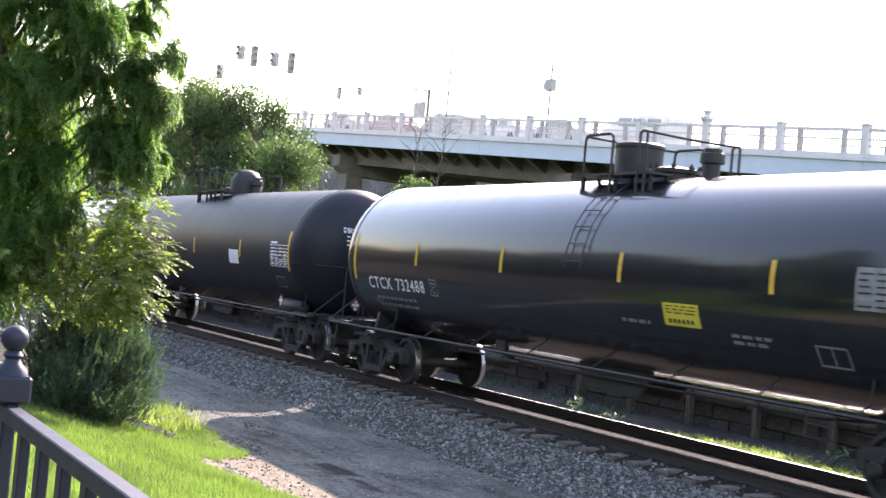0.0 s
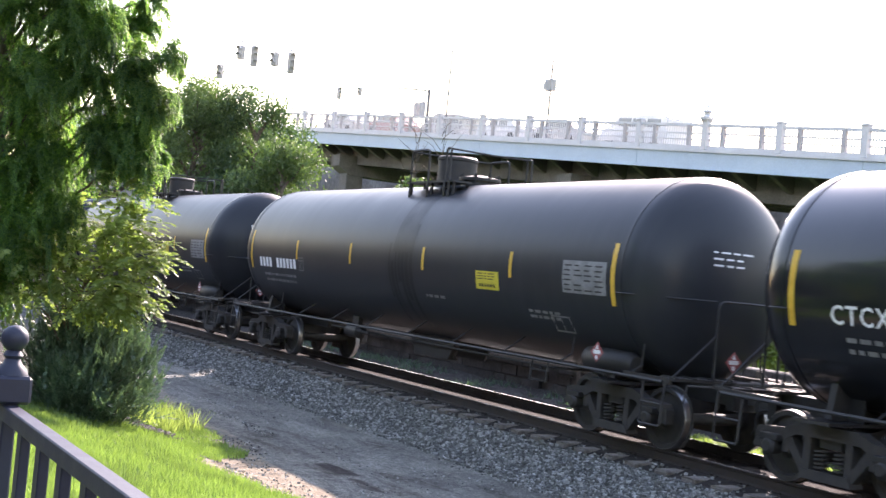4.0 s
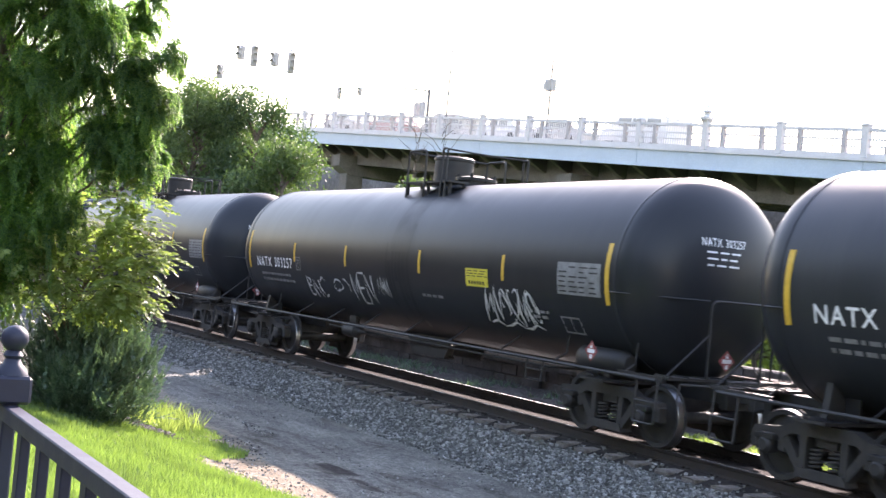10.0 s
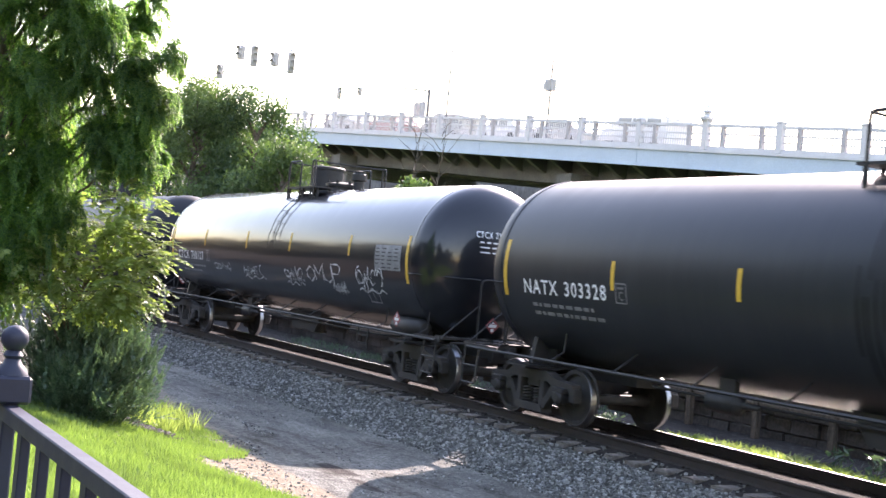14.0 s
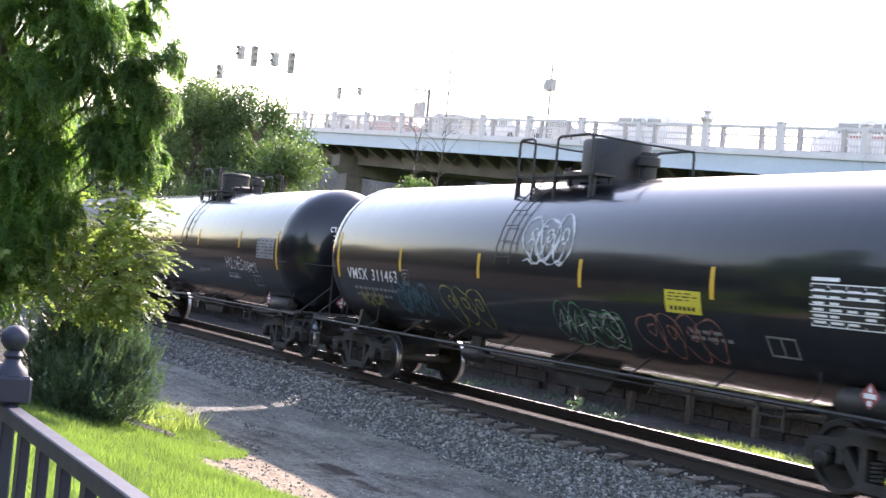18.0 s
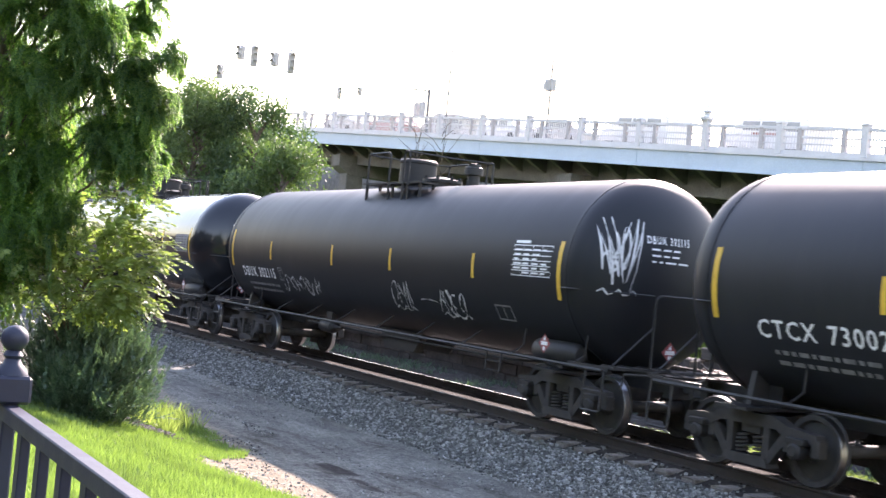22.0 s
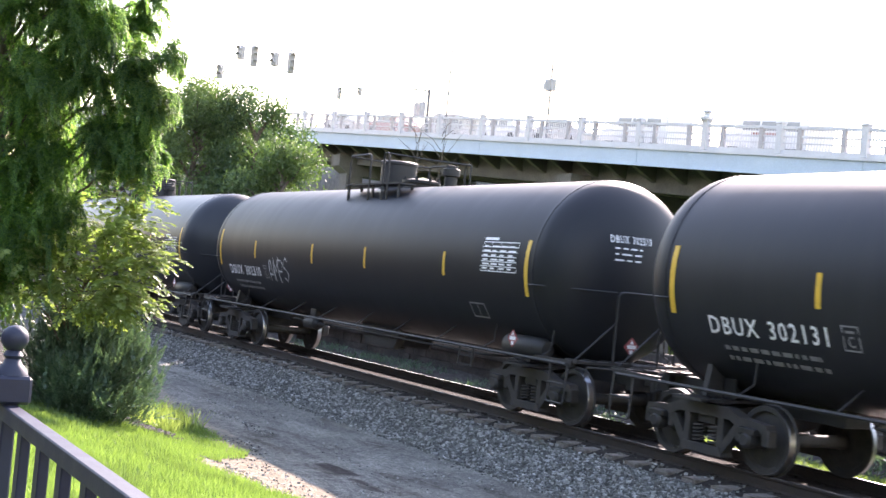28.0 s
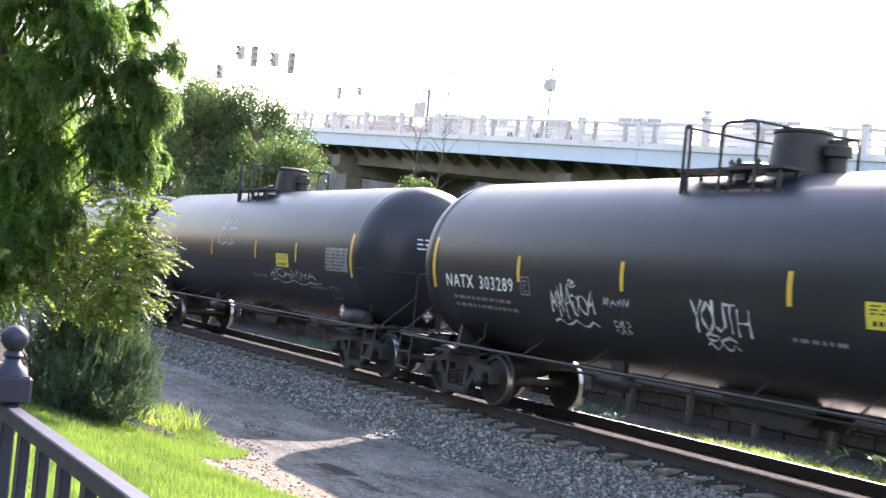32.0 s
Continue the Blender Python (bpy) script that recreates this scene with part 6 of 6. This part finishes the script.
def build_weeds():
    """Loose tufts along the lane, the sunlit strip beyond the rails and the mown grass."""
    rng = np.random.default_rng(41)

    def blades(n, xs, ys, hmin, hmax, width, keep=None, lean=0.35):
        x, y = rng.uniform(*xs, n), rng.uniform(*ys, n)
        ok = np.ones(n, bool) if keep is None else np.array([keep(a, b) for a, b in zip(x, y)])
        x, y = x[ok], y[ok]
        z = np.array([ground_z(a, b) for a, b in zip(x, y)])
        m = len(x)
        h = rng.uniform(hmin, hmax, m)
        ang = rng.uniform(0, 6.28, m)
        w = np.stack([np.cos(ang), np.sin(ang), np.zeros(m)], 1) * (width * rng.uniform(0.7, 1.3, m))[:, None]
        tip = np.stack([rng.normal(0, lean, m) * h, rng.normal(0, lean, m) * h, h], 1)
        p = np.stack([x, y, z - 0.01], 1)
        return np.stack([p - w, p + w, p + tip * 0.6 + w * 0.6, p + tip], 1)

    def on_mulch(x, y):
        t = (x + 18.6) / 1.7
        return 0 < t < 0.8 and abs(y + 7.5 - 0.45 * t) < 0.27 + 0.05 * noise.noise((x * 4, y * 4, 7.0))

    mown = blades(150000, (-22, -7.5), (-11.2, -5.2), 0.035, 0.11, 0.0055, lambda a, b: not on_mulch(a, b) and b < grass_edge(a) + 0.12 + 0.5 * noise.noise((a * 2.2, b * 2.2, 0)))
    thing("mown_grass", "bright sunlit mown grass on the bank", "grass", kind="stuff", mesh=quads_mesh("mown_grass", mown, M["grass"]))
    strip = np.concatenate([blades(16000, (-18.0, -4), (2.35, 3.35), 0.04, 0.2, 0.03, lean=1.0), blades(2500, (-22, -17), (2.3, 3.3), 0.04, 0.12, 0.01, lambda a, b: noise.noise((a, b, 3)) > 0.1)])
    thing("weed_strip", "low sunlit green weeds beyond the far rail", "weeds", kind="stuff", mesh=quads_mesh("weed_strip", strip, M["leaf_light"]))
    rough = blades(5000, (-40, -20.5), (2.4, 4.5), 0.04, 0.22, 0.012, lambda a, b: noise.noise((a * 0.6, b * 0.9, 5)) > -0.05 + 0.25 * (b < 3.6), lean=0.6)
    thing("rough_weeds", "thin dusty weeds on the bare ground past the track", "weeds", kind="stuff", mesh=quads_mesh("rough_weeds", rough, M["leaf_bush"]))
    tall = np.concatenate([blades(260, (-18.9, -18.0), (-7.2, -6.6), 0.15, 0.42, 0.013, lean=0.5), blades(420, (-20.2, -18.4), (-6.7, -6.0), 0.12, 0.4, 0.012, lean=0.45)])
    thing("tall_grass_tuft", "tall pale green grass tuft beside the bush", "grass tuft", kind="stuff", mesh=quads_mesh("tall_grass_tuft", tall, M["leaf_light"]))
    bm = BM()
    for _ in range(1500):
        t = 0.8 * rng.random()
        x, y = -18.6 + 1.7 * t + rng.normal(0, 0.05), -7.5 + 0.45 * t + rng.normal(0, 0.16)
        l, w = rng.uniform(0.02, 0.06), rng.uniform(0.008, 0.02)
        p = Vector((x, y, ground_z(x, y) + rng.uniform(0.01, 0.05)))
        a = rng.uniform(0, 3.14)
        bmesh.ops.create_cube(bm, size=1.0, matrix=Matrix.LocRotScale(p, Euler((rng.uniform(-0.5, 0.5), rng.uniform(-0.5, 0.5), a)), (2 * l, 2 * w, 0.015)))
    thing("mulch_chips", "grey-brown bark mulch under the bush's edge", "mulch", kind="stuff", mesh=mesh_of(bm, "mulch_chips", M["mulch"]))
    for x, y, h in ((-20.2, 2.5, 0.5), (-13.3, 3.3, 0.45), (-14.2, 3.5, 0.4), (-19.4, 2.7, 0.3)):
        n = 90
        q = []
        for _ in range(n):
            p = np.array((rng.normal(0, 0.1), rng.normal(0, 0.1), rng.uniform(0, h)))
            a = rng.normal(0, 1, 3) * 0.04
            b = rng.normal(0, 1, 3) * 0.02
            q.append([p - a, p + b, p + a, p - b])
        w = thing("weed_plant", "small leafy weed growing beside the rail", "weed", pose(x, y, ground_z(x, y)))
        bm = BM()
        for j in range(4):
            a = 1.57 * j
            limb(bm, [np.zeros(3), np.array((0.05 * math.cos(a), 0.05 * math.sin(a), h * 0.6)), np.array((0.12 * math.cos(a), 0.12 * math.sin(a), h))], 0.006, 0.002, 4)
        part("stems", bm, M["bark"], w)
        part("leaves", quads_mesh("leaves", np.array(q), M["leaf_bush"]), None, w)


def build_bare_shrub():
    """Leafless twiggy saplings standing before the viaduct."""
    rng = np.random.default_rng(51)
    for x, y in ((-50.5, 14.3), (-49.2, 14.9)):
        t = thing("bare_sapling", "leafless grey twiggy sapling before the viaduct", "sapling", pose(x, y, 0))
        bm = BM()
        limb(bm, [np.array((0, 0, 0)), np.array((0.1, 0, 3)), np.array((0.2, 0.1, 6.5)), np.array((0.4, 0.2, 9.3))], 0.045, 0.01, 6)
        part("stem", bm, M["bark"], t)
        for i in range(14):
            z = 4.5 + 0.32 * i
            a = rng.uniform(0, 6.28)
            l = rng.uniform(0.8, 1.7)
            p0 = np.array((0.2, 0.1, z))
            p1 = p0 + np.array((l * math.cos(a), l * math.sin(a), l * 0.9))
            bm = BM()
            limb(bm, limb_path(rng, p0, p1, 0.1, 4), 0.022, 0.006, 4)
            part("twig", bm, M["bark"], t)


build_feather_tree()
build_light_shrub()
build_bush()
build_far_tree(61, (-56.1, 5.7, 0.0), 10.0, 3.0, 2.6, "large mid-green broadleaf tree beyond the track", "leaf_mid", 36000, 0.085)
build_far_tree(62, (-54.8, 8.2, 0.0), 10.4, 2.7, 2.6, "tall mid-green broadleaf tree beside the viaduct", "leaf_far", 28000, 0.09)
build_far_tree(63, (-50.35, 7.9, 0.0), 7.2, 2.6, 3.4, "smaller fresh green tree before the viaduct", "leaf_mid", 20000, 0.085)
build_far_tree(68, (-58.0, 9.4, 0.0), 9.6, 2.6, 2.6, "mid-green broadleaf tree standing behind the others", "leaf_far", 18000, 0.09)
build_far_tree(64, (-62, 3.8, 0.0), 9.2, 3.4, 2.8, "mid-green broadleaf tree behind the train", leaves=12000)
build_far_tree(65, (-45.0, 11.6, 0.0), 6.35, 0.75, 5.3, "small fresh sapling before the viaduct", "leaf_mid", 2500, 0.09)
build_far_tree(66, (-30.5, 13.5, 0.0), 3.6, 1.6, 0.6, "sunlit bush seen between the wagons", "leaf_light", 6000, 0.11)
build_far_tree(67, (-26.0, 13.0, 0.0), 3.2, 1.6, 0.5, "sunlit leafy bush beyond the track", "leaf_light", 6000, 0.11)
# Unseen low trees, added to hide sunlit ground from the tanks' reflections.
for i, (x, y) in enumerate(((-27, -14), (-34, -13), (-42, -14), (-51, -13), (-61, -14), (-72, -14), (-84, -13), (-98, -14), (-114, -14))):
    build_far_tree(100 + i, (x, y, 0.5), 4.6 + 0.4 * (i % 3), 3.2, 0.4, "unseen low dark bushy tree, added to darken reflections", "leaf_back", 3000, 0.35)
# Tall row out of view, there for its dark reflection in the tanks.
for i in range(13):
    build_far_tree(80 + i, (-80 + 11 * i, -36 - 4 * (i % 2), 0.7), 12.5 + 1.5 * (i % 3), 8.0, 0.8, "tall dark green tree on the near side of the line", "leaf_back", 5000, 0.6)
build_weeds()
build_bare_shrub()


# ---- loose stones on the ballast shoulder ----
def build_stones():
    rng = np.random.default_rng(71)
    vs, fs = [], []
    cube = np.array([(x, y, z) for x in (-1, 1) for y in (-1, 1) for z in (-1, 1)], float)
    quad = ((0, 1, 3, 2), (4, 6, 7, 5), (0, 4, 5, 1), (2, 3, 7, 6), (0, 2, 6, 4), (1, 5, 7, 3))
    n = 0
    for i in range(36000):
        x = -40 + 33 * rng.random() ** 0.7
        y = rng.choice((rng.uniform(-2.9, -1.35), rng.normal(-2.1, 0.5), rng.uniform(-0.65, 0.65), rng.uniform(0.9, 2.4), rng.uniform(-7.2, -2.8), grass_edge(x) + rng.uniform(-0.1, 1.3)), p=(0.45, 0.32, 0.0, 0.06, 0.11, 0.06))
        if not (-7.5 < y < 2.5) or 0.6 < abs(y) < 0.9:
            continue
        if -6.0 < y < -3.0 and noise.noise((x * 0.5, y * 1.6, 2.0)) < 0.08:
            continue
        s = rng.uniform(0.01, 0.024) if y > -2.9 else rng.uniform(0.006, 0.014)
        c = cube * s * rng.uniform(0.55, 1.25, 3) * (1 + rng.uniform(-0.3, 0.3, (8, 1)))
        a = rng.uniform(0, 6.28)
        b = rng.uniform(-0.6, 0.6)
        rot = np.array(((math.cos(a), -math.sin(a), 0), (math.sin(a), math.cos(a), 0), (0, 0, 1))) @ np.array(((1, 0, 0), (0, math.cos(b), -math.sin(b)), (0, math.sin(b), math.cos(b))))
        c = c @ rot.T + np.array((x, y, ground_z(x, y) + s * 0.35))
        vs.append(c)
        fs += [tuple(n + k for k in q) for q in quad]
        n += 8
    me = raw_mesh("ballast_stones", np.concatenate(vs).tolist(), fs, STONE)
    thing("ballast_stones", "loose grey crushed-stone ballast on the shoulder", "ballast", kind="stuff", mesh=me)


def stone_mat():
    m, nt, bs = node_mat("crushed_granite")
    geo = nt.nodes.new("ShaderNodeNewGeometry")
    r = ramp_node(nt, geo.outputs["Random Per Island"], [(0.0, (0.055, 0.056, 0.052)), (0.6, (0.145, 0.146, 0.135)), (1.0, (0.36, 0.36, 0.34))])
    n = noise_node(nt, 60, 3)
    g = ramp_node(nt, n.outputs[0], [(0.3, (0.8,) * 3), (0.7, (1.2,) * 3)])
    nt.links.new(mix_node(nt, 1.0, r.outputs[0], g.outputs[0], "MULTIPLY"), bs.inputs["Base Color"])
    bs.inputs["Roughness"].default_value = 0.9
    return m


STONE = stone_mat()
build_stones()


# ---- railing beside the camera ----
def build_fence():
    f = thing("metal_railing", "dark bronze metal railing with a ball-topped post", "railing")
    y, zt = -11.807, 1.6
    gz = 0.45
    for x in (-4.35, -1.3):
        bm = BM()
        box(bm, x - 0.045, x + 0.045, y - 0.023, y + 0.023, gz - 0.05, zt + 0.01, 0.006)
        post = part("post", bm, M["fence_paint"], f)
        bm = BM()
        box(bm, x - 0.062, x + 0.062, y - 0.062, y + 0.062, zt + 0.004, zt + 0.1, 0.01)
        lathe(bm, [(0.056, zt + 0.1), (0.05, zt + 0.12), (0.032, zt + 0.138), (0.025, zt + 0.155), (0.034, zt + 0.166), (0.027, zt + 0.178)] + [(0.046 * math.sin(a), zt + 0.224 - 0.046 * math.cos(a)) for a in [0.5 + 2.64 * i / 12 for i in range(13)]] + [(0, zt + 0.27)], 24, "Z", (x, y, 0))
        part("ball_cap", bm, M["fence_paint"], post, "ball finial on a stepped square cap", smooth=35)
    for x0, x1 in ((-4.42, -1.2), (-1.198, 1.6)):
        bm = BM()
        box(bm, x0, x1, y - 0.026, y + 0.026, zt - 0.053, zt, 0.004)
        part("top_rail", bm, M["fence_paint"], f)
        bm = BM()
        box(bm, x0, x1, y - 0.018, y + 0.018, gz + 0.08, gz + 0.13, 0.006)
        part("bottom_rail", bm, M["fence_paint"], f)
        for i in range(10):
            x = (-4.05 if x0 < -2 else -1.0) + 0.277 * i
            bm = BM()
            box(bm, x - 0.032, x + 0.032, y - 0.016, y + 0.016, gz + 0.12, zt - 0.05, 0.004)
            part("baluster", bm, M["fence_paint"], f)


build_fence()


# ---- motion ----
SLACK = (-1.19, -1.1, -0.97, -0.83, -0.71, -0.64, -0.5, -0.43, -0.37, -0.25, -0.09, -0.19, -0.12, 0.04, 0.12, 0.24, 0.32, 0.52, 0.54, 0.59, 0.73, 0.9, 1.0)


def wagon_x(k, t):
    """Mid point of wagon k along the track at t seconds: the train slows a little as it goes."""
    u = (t - 16) / 16
    slack = SLACK[k] if 0 <= k < 23 else -1.29 if k < 0 else 1.0 + 0.1 * (k - 22)
    return -21.86 + SPEED * (t - 13.0) - PITCH * (k - 9) + slack - 1.802 * u - 0.852 * u * u + 0.153 * u ** 3


def motions():
    for k, car in WAGONS:
        walk(car, [(t, pose(wagon_x(k, t), 0, 0)) for t in range(0, 33, 2)])
        t_in = max(0.0, 13 + (-52 + 21.86 + PITCH * (k - 9)) / SPEED)
        t_out = min(32.0, 13 + (8 + 21.86 + PITCH * (k - 9)) / SPEED)
        if t_out <= t_in:
            continue
        n = max(2, int((t_out - t_in) * SPEED / 0.457 / 1.35) + 1)
        times = [t_in + (t_out - t_in) * i / n for i in range(n + 1)]
        for ax in [c for c in car.children if c.name.startswith("wheelset")]:
            p = ax.matrix_basis.translation.copy()
            turn = lambda t: math.degrees((t - t_in) * SPEED / 0.457)
            rows = [(t, pose(p.x, p.y, p.z, 0, turn(t), 0)) for t in times]
            if t_in > 0.05:
                rows.insert(0, (0, rows[0][1]))
            if t_out < 31.95:
                rows.append((32.0, rows[-1][1]))
            walk(ax, rows)

    van = VEHICLES["arriving"]
    stops = ((0, -8.5), (13.5, -8.5), (14.5, -5.4), (15.5, -2.4), (16.5, -0.45), (17.5, 0.12), (18.2, 0.53), (19, 0.97), (20, 1.48), (20.6, 1.58), (21.2, 1.62), (22, 1.63), (32, 1.63))
    walk(van, [(t, on_bridge(p, LANE, 0)) for t, p in stops])


motions()
